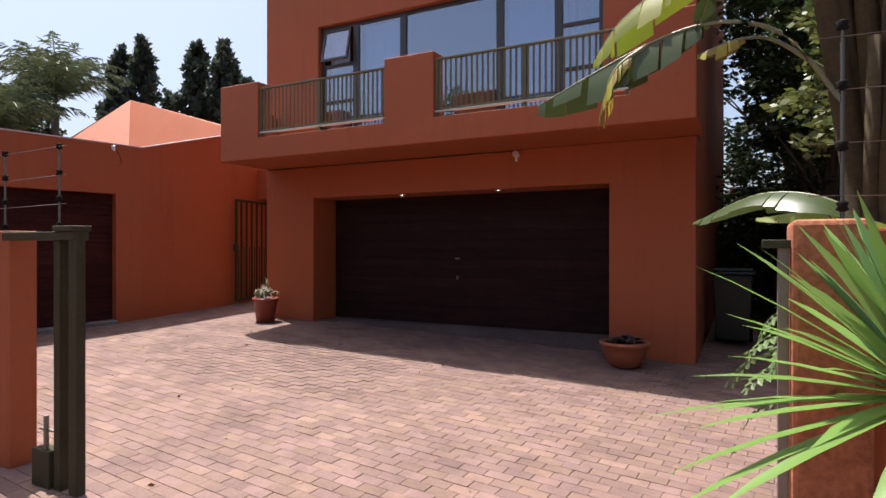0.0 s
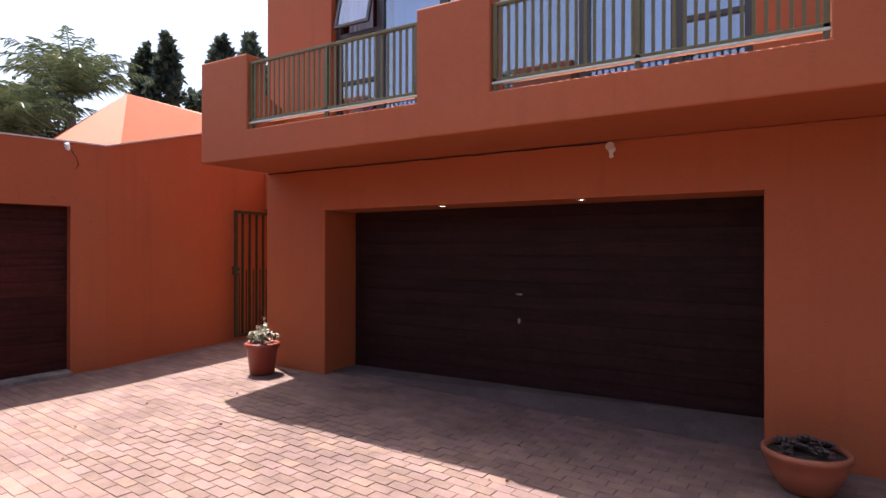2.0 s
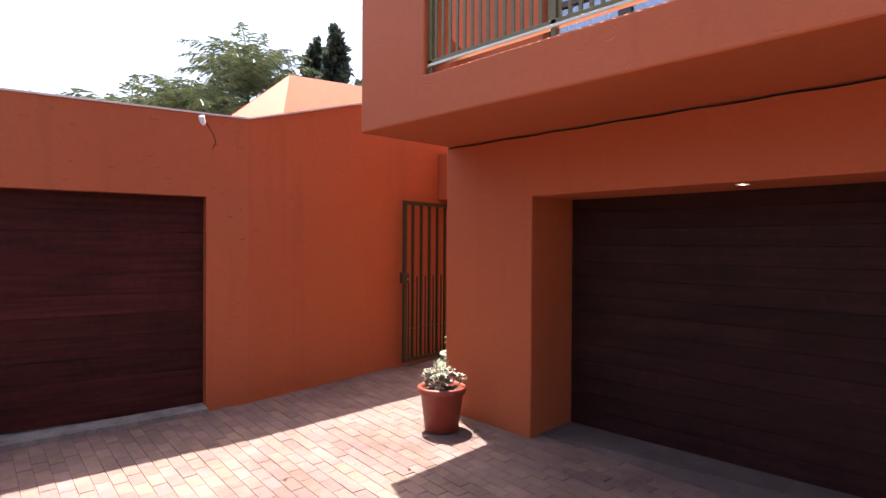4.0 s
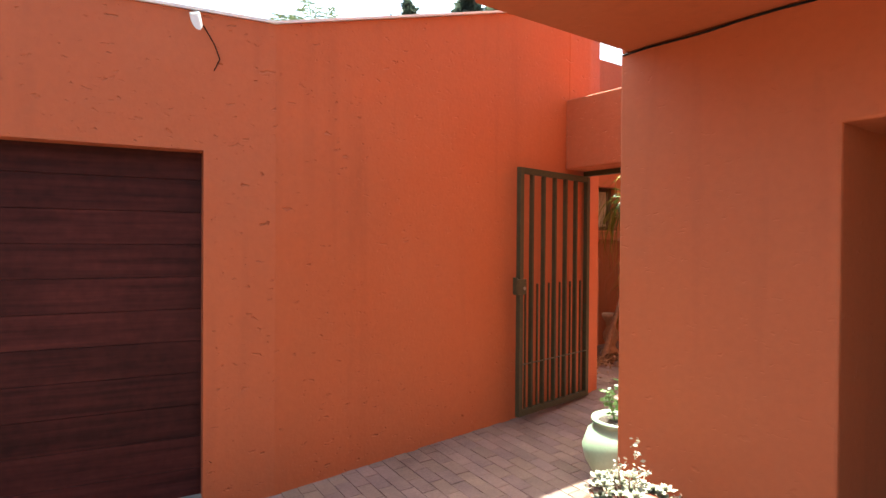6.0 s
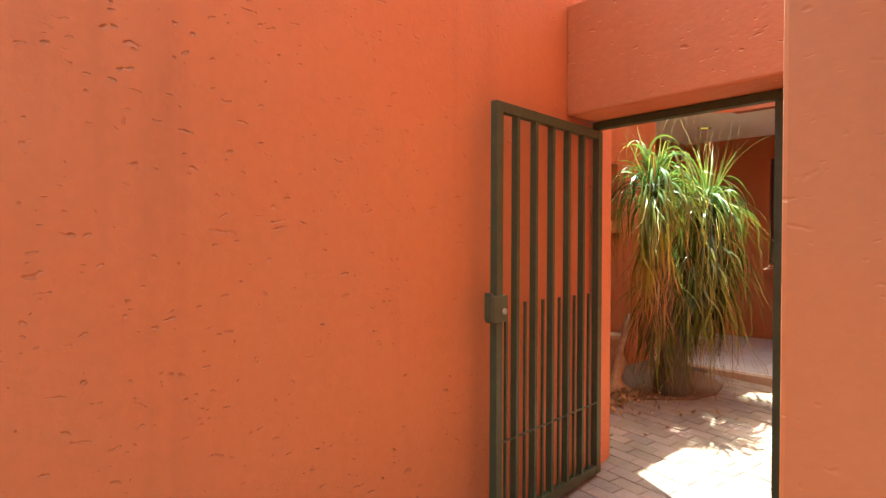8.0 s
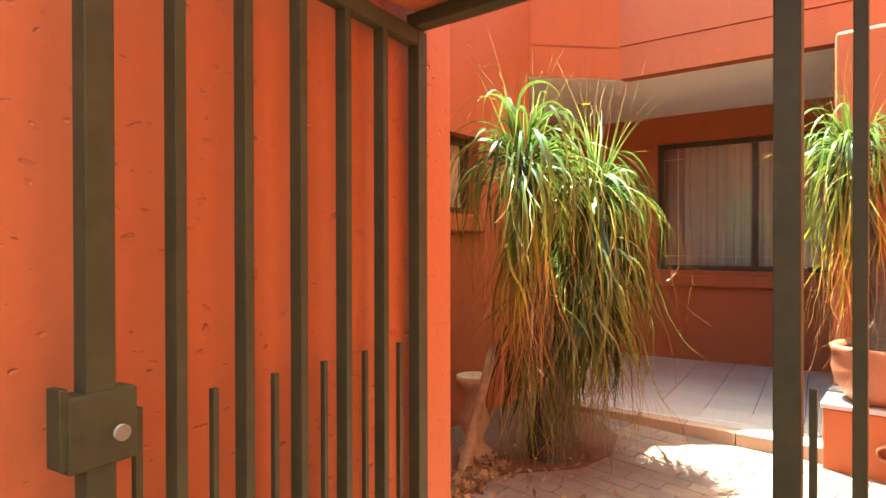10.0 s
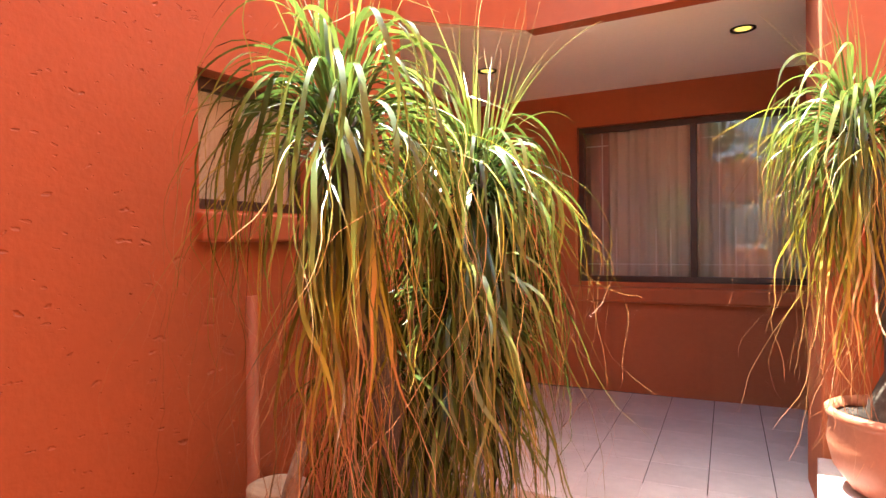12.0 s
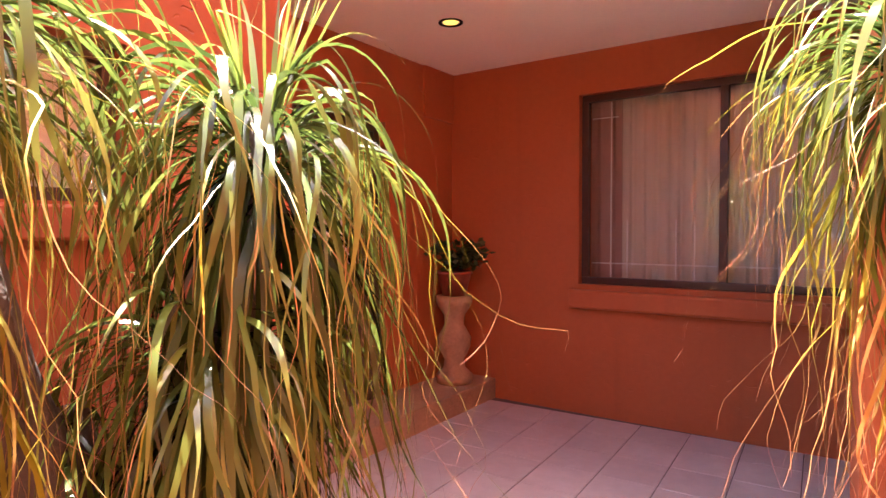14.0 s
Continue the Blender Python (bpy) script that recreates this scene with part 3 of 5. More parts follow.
# long upper window: frames, panes, a wide tinted sheet, hopper sashes at both ends
def upper_window():
    w = thing("window_upper", "bronze aluminium sliding window doors with blue reflections", "window")
    structure(w, "bronze aluminium sliding doors above the balcony", "window")
    y0, y1 = WF + 0.10, WF + 0.16
    xs = [UWL, -4.80, -3.90, -2.28, -1.42, UWR]
    box("head", (UWL, y0, UWT - 0.06), (UWR, y1, UWT - 0.001), ALU, w)
    box("track", (UWL, y0, UWB), (UWR, y1, UWB + 0.05), ALU, w)
    for i, x in enumerate(xs):
        wd = 0.035 if i in (0, 5) else 0.055
        x = min(max(x, UWL + wd + 0.001), UWR - wd - 0.001)
        box("mullion", (x - wd, y0 - 0.004, UWB + 0.05), (x + wd, y1 + 0.004, UWT - 0.06), ALU, w, 0.004)
    for k, (a, b) in enumerate(zip(xs, xs[1:])):
        box("pane", (a + 0.03, y0 + 0.02, UWB + 0.04), (b - 0.03, y0 + 0.028, 4.57 if k == 0 else UWT - 0.05), REFLECT, w)
    tilt = Matrix.Translation((0, y0, UWT - 0.07)) @ Matrix.Rotation(radians(-13), 4, "X")
    for lo, hi in (((UWL + 0.09, -0.56), (-4.87, -0.52)), ((UWL + 0.09, -0.05), (-4.87, -0.01)), ((UWL + 0.09, -0.52), (UWL + 0.13, -0.05)), ((-4.91, -0.52), (-4.87, -0.05))):
        box("sash", (lo[0], -0.03, lo[1]), (hi[0], 0.0, hi[1]), ALU, w, 0.003, "top-hung sash standing open", m=tilt)
    box("sash_pane", (UWL + 0.12, -0.018, -0.53), (-4.90, -0.012, -0.04), REFLECT, w, m=tilt)
    for a, b in ((xs[0], xs[1]), (xs[4], xs[5])):
        for z in (3.95, 4.55):
            box("transom", (a + 0.04, y0 - 0.003, z), (b - 0.04, y1 + 0.003, z + 0.05), ALU, w, 0.004)
    return w


upper_window()
def drape(name, x0, x1, y, z0, z1, folds, depth, material, label, m=None, cat="curtain"):
    n = folds * 8
    V, F = [], []
    for i in range(n + 1):
        f = i / n
        yy = y + depth * (math.sin(2 * math.pi * folds * f) + 0.35 * math.sin(2 * math.pi * folds * 2.3 * f + 1))
        for z in (z0, (z0 + z1) / 2, z1):
            V.append((x0 + (x1 - x0) * f, yy * 1.0 + (0.01 * math.sin(9 * f) if z < z1 else 0), z))
    for i in range(n):
        for j in range(2):
            a = i * 3 + j
            F.append((a, a + 3, a + 4, a + 1))
    ob = raw(name, V, F, material, None, "", True)
    if m is not None:
        ob.data.transform(m)
    return tagged(ob, label, cat)


# blue sheets behind two panes, their colour standing in for sky reflected there
BLUESHEEN = mat("blue_pane_reflection", (0.42, 0.50, 0.66), 0.9, var=0.05)
for x0, x1 in ((-4.74, -3.95), (-2.22, -1.46)):
    drape("curtain", x0, x1, WF + 0.30, 3.3, 5.2, 3, 0.006, BLUESHEEN, "smooth blue-grey sheet coloured as the sky's reflection in the upper window")
drape("curtain", -5.4, -5.0, WF + 0.22, 3.3, 5.2, 6, 0.03, WHITE, "white net curtain behind the upper window")
drape("curtain", -1.5, -0.85, WF + 0.32, 3.3, 5.2, 6, 0.03, WHITE, "white net curtain behind the upper window")
drape("blind", -3.85, -2.3, WF + 0.26, 3.3, 5.2, 1, 0.002, mat("bronze_blind", (0.27, 0.18, 0.09), 0.7), "plain bronze roller blind drawn behind the window", cat="blind")
box("partition", (WL + 0.3, 9.0, 3.2), (WR - 0.3, 9.1, TOP), DARKROOM, house)

# garage doors of stained boards
def boarded_door(name, x0, x1, z0, z1, boards, label, m, handle=None, stain=DOOR):
    t = structure(thing(name, label, "garage door"), label, "garage door")
    t.matrix_world = m
    box("backing", (x0, 0.03, z0), (x1, 0.05, z1), stain, t)
    h = (z1 - z0) / boards
    bm = bmesh.new()
    add_box(bm, (x0 + 0.002, 0, 0.001), (x1 - 0.002, 0.03, h - 0.001), 0.0018)
    first = part("board", bm, stain, t)
    first.location = (0, 0, z0)
    for i in range(1, boards):
        o = new("board", first.data)
        o.parent, o.location = t, (0, 0.0015 * (i % 3), z0 + i * h)
    if handle:
        x, za, zb = handle
        box("handle", (x - 0.04, -0.035, za - 0.012), (x + 0.04, -0.005, za + 0.012), STEEL, t, 0.005, "worn steel lift handle")
        bm = bmesh.new()
        cyl(bm, (x, -0.02, zb), (x, 0.0, zb), 0.022, 14)
        add_box(bm, (x - 0.012, -0.03, zb - 0.03), (x + 0.012, -0.018, zb + 0.03), 0.004)
        part("lock", bm, STEEL, t, "small steel key lock")
    return t


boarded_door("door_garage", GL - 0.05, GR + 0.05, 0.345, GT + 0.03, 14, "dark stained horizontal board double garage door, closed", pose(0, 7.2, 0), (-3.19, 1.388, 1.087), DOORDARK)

# balcony rails
def railing(x0, x1, label):
    t = thing("balcony_railing", label, "railing", "balcony railings", (x0, BF + 0.06, 3.25))
    L = x1 - x0
    box("top_rail", (0, -0.022, 0.735), (L, 0.022, 0.765), RAILM, t, 0.004)
    box("bottom_rail", (0, -0.02, 0.085), (L, 0.02, 0.115), RAILM, t, 0.003)
    box("flashing", (0, -0.03, 0.062), (L, 0.02, 0.084), GALV, t, 0.003, "pale weathered metal strip")
    for x in (0.024, L * 0.5, L - 0.024):
        box("post", (x - 0.02, -0.02, 0.0), (x + 0.02, 0.02, 0.736), RAILM, t, 0.003)
    n = round(L / 0.074)
    bm = bmesh.new()
    add_box(bm, (-0.0125, -0.006, 0.11), (0.0125, 0.006, 0.738))
    b0 = part("baluster", bm, RAILM, t)
    b0.location = (L / n, 0, 0)
    for i in [k for k in range(2, n) if abs(k / n - 0.5) > 0.012]:
        o = new("baluster", b0.data)
        o.parent, o.location = t, (L * i / n, 0, 0)
    return t


railing(-5.8, -3.49, "olive green steel balcony railing between orange piers")
railing(-2.73, -0.28, "long olive green steel balcony railing between orange piers")

# small fittings on the front
def downlight(at, r, label, group, ring=CABLE, lens=LAMP, glowing="glowing warm yellow lens"):
    t = thing("downlight", label, "light", group, at)
    bm = bmesh.new()
    revolve(bm, [(r * 0.72, 0.004), (r * 0.78, -0.006), (r, -0.006), (r * 1.02, 0.0)], n=24)
    part("ring", bm, ring, t, "dark metal trim ring")
    bm = bmesh.new()
    rings = revolve(bm, [(0.001, -0.003), (r * 0.4, -0.004), (r * 0.74, 0.002)], n=24)
    part("lens", bm, lens, t, glowing)
    return t


downlight((-3.95, 6.75, GT), 0.045, "small recessed downlight in the garage soffit", "garage downlights", WHITE, WHITELAMP, "glowing white lens")
downlight((-2.33, 6.75, GT), 0.045, "small recessed downlight in the garage soffit", "garage downlights", WHITE, WHITELAMP, "glowing white lens")
t = thing("sensor_lamp", "white twin floodlight sensor on orange wall", "lamp", at=(-1.98, WF, 2.84))
bm = bmesh.new()
cyl(bm, (0, 0, 0), (0, -0.03, 0), 0.035, 20)
part("base", bm, WHITE, t)
bm = bmesh.new()
cyl(bm, (0, -0.03, 0.0), (0, -0.08, 0.02), 0.032, 18, 0.042)
part("head", bm, WHITE, t)
bm = bmesh.new()
cyl(bm, (0, -0.035, -0.02), (0.01, -0.06, -0.08), 0.016, 14, 0.022)
part("sensor", bm, WHITE, t)
bm = bmesh.new()
tube(bm, [(WL + 0.02 + (4.6) * i / 30, WF - 0.008, 2.906 + 0.004 * math.sin(i * 1.7)) for i in range(31)], 0.0055, 6)
tagged(part("cable", bm, CABLE), "black electric cable clipped under the balcony", "cable")

# ---- left wing ----
BEND = Vector((-8.19, 5.29))
DIR1 = Vector((-0.17, -1)).normalized()
def on1(s, off=0.0):
    p = BEND + DIR1 * s + Vector((DIR1.y, -DIR1.x)) * off
    return (p.x, p.y)


wing = structure(thing("left_wing", "single-storey orange wing", "house"), "single-storey orange plastered wing beside the house", "house")
D0, D1, PAR = 0.41, 2.86, 3.23
prism("wall", [on1(0), on1(D0), on1(D0, 0.3), on1(0, 0.3)], -0.3, 2.432, PITTED, wing)
prism("wall", [on1(0), on1(7), on1(7, 0.3), on1(0, 0.3)], 2.432, PAR, PITTED, wing)
prism("wall", [on1(D1), on1(7), on1(7, 0.3), on1(D1, 0.3)], -0.3, 2.432, PITTED, wing)
rise = lambda x, y: PAR + (y - 5.29) * 0.283
prism("wall", [(-8.19, 5.29), (-8.25, 6.6), (-8.29, 8.05), (-8.6, 8.05), (-8.49, 5.29)], -0.3, rise, PITTED, wing)
prism("coping", [on1(-0.01, -0.012), on1(7, -0.012), on1(7, 0.3), on1(-0.01, 0.3)], PAR + 0.003, PAR + 0.02, WHITE, wing)
prism("coping", [(-8.178, 5.29), (-8.278, 8.05), (-8.6, 8.05), (-8.49, 5.29)], lambda x, y: rise(x, y) + 0.003, lambda x, y: rise(x, y) + 0.02, WHITE, wing)
prism("gate_stub", [(-8.29, 8.05), (-8.325, 8.38), (-8.39, 8.605), (-8.75, 8.65), (-8.75, 8.05)], -0.3, 3.9, PITTED, wing, 0.015)
prism("lintel", [(-8.29, 8.01), (WL, 8.01), (WL, 8.42), (-8.25, 8.42)], 2.57, 3.19, PITTED, wing, 0.012)
prism("threshold", [on1(D0, -0.10), on1(D1, -0.10), on1(D1, 0.2), on1(D0, 0.2)], -0.1, lambda x, y: gz(x, y) + 0.05, SILL, wing)
ang = math.atan2(DIR1.y, DIR1.x)
boarded_door("door_wing_garage", D0 - 0.03, D1 + 0.03, 0.35, 2.46, 11, "dark red-brown board garage door in the wing, closed", Matrix.Translation((BEND.x, BEND.y, 0)) @ pose(0, 0, 0, 0, 0, math.degrees(ang)) @ Matrix.Translation((0, -0.13, 0)) @ pose(0, 0, 0, 0, 0, 0) @ Matrix.Diagonal((1, -1, 1, 1)))
# wing body, roof and the hipped parapet behind
prism("flat_roof", [on1(0, 0.3), on1(7, 0.3), (-15, -1.6), (-15, 12), (-10.4, 12), (-9.6, 8.05), (-8.6, 8.05)], 2.9, 3.05, CONC, wing)
V = [(-11.2, 7.09, 2.9), (-13, 8.4, 5.29), (-8.75, 7.09, 2.9), (-8.75, 7.72, 4.05), (-13, 5.5, 2.9), (-13, 5.5, 2.95), (-13.2, 8.6, 5.29), (-8.75, 8.6, 4.05), (-13.2, 5.5, 2.95), (-13.2, 8.6, 2.9), (-8.75, 8.6, 2.9), (-13.2, 5.5, 2.9)]
raw("roof_parapet", V, [(0, 2, 3, 1), (4, 0, 1, 5), (1, 3, 7, 6), (5, 1, 6, 8), (6, 7, 10, 9), (8, 6, 9, 11), (2, 10, 7, 3)], ORANGE, wing)
t = thing("alarm_beam", "small white outdoor sensor under the parapet", "sensor", at=(-8.30, 4.86, 3.17))
bm = bmesh.new()
cyl(bm, (0.0, 0.01, -0.045), (0.05, -0.03, 0.045), 0.034, 16, 0.028)
part("housing", bm, WHITE, t)
bm = bmesh.new()
tube(bm, [(0.05, 0.02, -0.02), (0.06, 0.08, -0.12), (0.06, 0.11, -0.20), (0.05, 0.08, -0.27)], 0.0035, 6)
part("wire", bm, CABLE, t)

# ---- pedestrian gate ----
GATE_H0, GATE_H1 = 0.50, 2.52
def gate_leaf(L, bars, gap, label, lock=False):
    t = thing("steel_gate", label, "gate", "pedestrian gate leaves")
    H = GATE_H1 - GATE_H0
    for x in (0, L - 0.05):
        box("stile", (x, -0.02, 0), (x + 0.05, 0.02, H), GREEN, t, 0.003)
    for z in (0, H - 0.05):
        box("rail", (0.05, -0.019, z), (L - 0.05, 0.019, z + 0.05), GREEN, t, 0.003)
    bm = bmesh.new()
    add_box(bm, (-0.012, -0.018, 0.05), (0.012, 0.018, H - 0.05), 0.002)
    first = None
    for i in range(bars):
        x = 0.5 * L - 0.019 + gap * (i - 0.5 * (bars - 1))
        if first is None:
            first = part("bar", bm, GREEN, t)
            o = first
        else:
            o = new("bar", first.data)
            o.parent = t
        o.location = (x, 0, 0)
    bm = bmesh.new()
    add_box(bm, (-0.007, -0.007, 0.05), (0.007, 0.007, 1.07), 0.001)
    short = None
    for i in range(bars + 1):
        x = 0.5 * L - 0.019 + gap * (i - 0.5 * bars)
        if short is None:
            short = part("short_bar", bm, GREEN, t)
            o = short
        else:
            o = new("short_bar", short.data)
            o.parent = t
        o.location = (x, 0.004, 0)
    bm = bmesh.new()
    cyl(bm, (0.04, 0.012, 0.42), (L - 0.04, 0.012, 0.42), 0.006, 8)
    part("cross_rod", bm, GREEN, t)
    if lock:
        lk = box("lock_box", (-0.03, -0.024, 0.99), (0.085, 0.024, 1.115), GREEN, t, 0.004, "welded green steel lock box")
        bm = bmesh.new()
        cyl(bm, (0.055, 0.022, 1.04), (0.055, 0.031, 1.04), 0.014, 14)
        k = part("keyhole", bm, STEEL, lk, "scratched steel cylinder")
        k.location = (0, 0, 0)
        box("strike", (-0.042, -0.02, 1.0), (-0.028, 0.02, 1.13), GREEN, t, 0.002)
    return t


leaf = gate_leaf(1.045, 5, 0.163, "olive green steel bar gate leaf standing open against the orange wall", True)
leaf.matrix_world = Matrix.Translation((-8.13, 7.28, GATE_H0)) @ pose(0, 0, 0, 0, 0, 98.2) @ Matrix.Diagonal((1, -1, 1, 1))
fixed = gate_leaf(0.64, 3, 0.155, "olive green steel bar gate leaf, shut, by the house wall")
fixed.matrix_world = Matrix.Translation((-7.288, 8.275, GATE_H0))
t = structure(thing("door_frame_gate", "gate frame", "gate frame"), "olive green steel gate frame under the orange lintel", "gate frame")
box("head", (-8.29, 8.255, 2.525), (WL - 0.002, 8.31, 2.568), GREEN, t, 0.003)

# ---- porch ----
porch = structure(thing("porch", "covered porch", "porch"), "covered entrance porch with tiled floor and orange walls", "porch")
W = lambda name, lo, hi, material, bev=0.0, par=None, label="": box(name, lo, hi, material, porch if par is None else par, bev, label, m=PORCH)
WX0, WX1, WZ0, WZ1 = 1.11, 3.02, 1.585, 2.955
W("wall", (-0.3, 0, 0), (WX0, 0.25, 3.6), ORANGE)
W("wall", (WX1, 0, 0), (5.2, 0.25, 3.6), ORANGE)
W("wall", (WX0, 0, 0), (WX1, 0.25, WZ0), ORANGE)
W("wall", (WX0, 0, WZ1), (WX1, 0.25, 3.6), ORANGE)
W("sill", (WX0 - 0.06, -0.075, WZ0 - 0.17), (WX1 + 0.06, -0.001, WZ0 - 0.035), ORANGE, 0.02)
DY0, DY1, DZ1 = -1.75, -0.85, 2.75   # front door in the side wall
W("wall", (-0.25, DY1, 0), (0, -0.001, 3.6), ORANGE)
W("wall", (-0.25, -2.35, 0), (0, DY0, 3.6), ORANGE)
W("wall", (-0.25, DY0, DZ1), (0, DY1, 3.6), ORANGE)
W("porch_slab", (-0.02, -2.42, 0.2), (3.6, 0.0, FLOOR_Z - 0.012), GROUT)
W("beam", (-0.02, -0.4, 2.86), (0.02, -0.0, 3.254), ORANGE)


def porch_window():
    t = structure(thing("window_porch", "brown framed window", "window"), "brown timber framed two-pane porch window with net curtains", "window")
    y0, y1 = 0.06, 0.11
    B = lambda n, lo, hi, m_, bev=0.004: box(n, lo, hi, m_, t, bev, m=PORCH)
    B("frame", (WX0, y0, WZ0), (WX1, y1, WZ0 + 0.05), FRAME)
    B("frame", (WX0, y0, WZ1 - 0.05), (WX1, y1, WZ1), FRAME)
    for x in (WX0, (WX0 + WX1) / 2 - 0.025, WX1 - 0.05):
        B("mullion", (x, y0 - 0.004, WZ0 + 0.05), (x + 0.05, y1, WZ1 - 0.05), FRAME)
    mid = (WX0 + WX1) / 2
    for a, b in ((WX0, mid), (mid, WX1)):
        box("pane", (a + 0.03, y0 + 0.02, WZ0 + 0.03), (b - 0.03, y0 + 0.026, WZ1 - 0.03), GLASS, t, m=PORCH)
        for x in (a + 0.19, a + 0.31, b - 0.19, b - 0.31):
            z1 = WZ1 - 0.05 if x < a + 0.2 else WZ0 + 0.46
            box("burglar_bar", (x - 0.004, y1 + 0.03, WZ0 + 0.05), (x + 0.004, y1 + 0.038, z1), WHITE, t, m=PORCH)
        for z, x1 in ((WZ0 + 0.15, b - 0.05), (WZ1 - 0.16, a + 0.24)):
            box("burglar_bar", (a + 0.05, y1 + 0.028, z - 0.004), (x1, y1 + 0.036, z + 0.004), WHITE, t, m=PORCH)


porch_window()
drape("curtain", WX0 + 0.22, WX1, 0.30, WZ0 - 0.1, WZ1 + 0.05, 15, 0.022, CURTAIN, "sheer cream curtain drawn across the porch window", PORCH)
drape("curtain", WX0 - 0.05, WX0 + 0.2, 0.36, WZ0 - 0.1, WZ1 + 0.05, 2, 0.02, mat("dusky_lining", (0.36, 0.22, 0.19), 0.9), "dusky pink lining curtain at the window's edge", PORCH)
W("room_back", (-0.3, 2.2, 0), (5.2, 2.3, 3.6), DARKROOM)
W("room_side", (-0.4, 0.25, 0), (-0.3, 2.2, 3.6), DARKROOM)
W("room_side", (5.1, 0.25, 0), (5.2, 2.2, 3.6), DARKROOM)
W("room_ceiling", (-0.3, 0.25, 3.5), (5.2, 2.2, 3.6), DARKROOM)

# roof over the porch, with its splayed fascia and shadow groove
def P2(u, v):
    q = PORCH @ Vector((u, v, 0))
    return (q.x, q.y)


C1, C2, C3 = (-9.03, 11.73), (-6.3, 11.86), (-9.62, 11.12)
structure(prism("ceiling_porch", [(C3[0] - 0.04, C3[1] + 0.05), (C1[0] - 0.02, C1[1] + 0.05), (C2[0], C2[1] + 0.05), P2(4.2, 0.0), P2(-0.02, 0.0), P2(-0.02, -2.25)], CEIL_Z, CEIL_Z + 0.1, CEIL), "smooth cream painted porch ceiling", "ceiling")
def fascia(a, b, z0, z1, off):
    d = (Vector(b) - Vector(a)).normalized()
    nrm = Vector((d.y, -d.x)) * off
    return prism("fascia", [(a[0] + nrm.x, a[1] + nrm.y), (b[0] + nrm.x, b[1] + nrm.y), (b[0] - d.y * -0.12, b[1] + d.x * 0.12), (a[0] - d.y * -0.12, a[1] + d.x * 0.12)], z0, z1, ORANGE, porch)


for a, b in ((C3, C1), (C1, C2)):
    fascia(a, b, CEIL_Z - 0.004, 3.515, 0.0)
    fascia(a, b, 3.525, 4.3, 0.004)
    fascia(a, b, 3.50, 3.53, -0.012)
prism("porch_roof", [C3, C1, C2, P2(4.2, 0.3), P2(-0.3, 0.3), P2(-0.3, -2.35)], 3.6, 3.75, CONC, porch)
prism("column", [(-7.49, 11.55), (-6.6, 11.55), (-6.6, 12.1), (-7.555, 12.1)], 0.3, CEIL_Z - 0.003, ORANGE, porch, 0.025)
# unseen wall, added to stop side light reaching the porch
box("wall", (-6.62, 11.31, 0.2), (-6.42, 13.9, 3.6), ORANGE, porch)
# courtyard's side wall with the small window
SX, SY0, SY1, SZ0, SZ1 = -9.55, 9.78, 10.42, 2.08, 2.635
# first stretch's unseen top is raised to shade more of the courtyard floor
for lo, hi in (((8.6, -0.3), (SY0, 4.95)), ((SY1, -0.3), (11.12, 4.25)), ((SY0, -0.3), (SY1, SZ0)), ((SY0, SZ1), (SY1, 4.25))):
    box("wall", (SX - 0.28, lo[0], lo[1]), (SX, hi[0], hi[1]), PITTED, porch)
box("wall", (-10.4, 11.02, -0.3), (SX - 0.28, 11.12, 3.45), ORANGE, porch)
box("wall", (SX, 8.55, -0.3), (-8.6, 8.66, 3.45), ORANGE, porch)
box("sill", (SX, SY0 - 0.02, SZ0 - 0.13), (SX + 0.05, SY1 + 0.04, SZ0 - 0.012), ORANGE, porch, 0.012)
t = structure(thing("window_side", "small window", "window"), "small brown framed side window, sash ajar, sheer curtain", "window")
for lo, hi in (((SY0, SZ0), (SY1, SZ0 + 0.05)), ((SY0, SZ1 - 0.05), (SY1, SZ1)), ((SY0, SZ0 + 0.05), (SY0 + 0.045, SZ1 - 0.05)), ((SY1 - 0.045, SZ0 + 0.05), (SY1, SZ1 - 0.05))):
    box("frame", (SX - 0.15, lo[0], lo[1]), (SX - 0.1, hi[0], hi[1]), FRAME, t, 0.003)
box("pane", (SX - 0.13, SY0 + 0.04, SZ0 + 0.04), (SX - 0.124, SY1 - 0.04, SZ1 - 0.04), GLASS, t)
cur = drape("curtain", SY0 - 0.05, SY1 + 0.05, 0, SZ0 - 0.05, SZ1 + 0.05, 5, 0.015, CURTAIN, "gathered sheer curtain behind the small side window")
cur.data.transform(Matrix(((0, 1, 0, SX - 0.165), (1, 0, 0, 0), (0, 0, 1, 0), (0, 0, 0, 1))))
box("room_back", (SX - 0.7, SY0 - 0.3, 1.8), (SX - 0.65, SY1 + 0.3, 2.9), DARKROOM, porch)

# front door, half seen behind the palm
t = structure(thing("door_front", "front door", "door"), "dark brown panelled front door with pale glass, shut", "door")
for lo, hi, m_, n_ in (((DY0, 0.75), (DY0 + 0.07, DZ1), FRAME, "jamb"), ((DY1 - 0.07, 0.75), (DY1, DZ1), FRAME, "jamb"), ((DY0 + 0.07, DZ1 - 0.07), (DY1 - 0.07, DZ1), FRAME, "head")):
    box(n_, (-0.13, lo[0], lo[1]), (-0.05, hi[0], hi[1]), m_, t, 0.004, m=PORCH)
box("panel", (-0.12, DY0 + 0.07, 0.76), (-0.08, DY1 - 0.07, DZ1 - 0.07), FRAME, t, 0.004, m=PORCH)
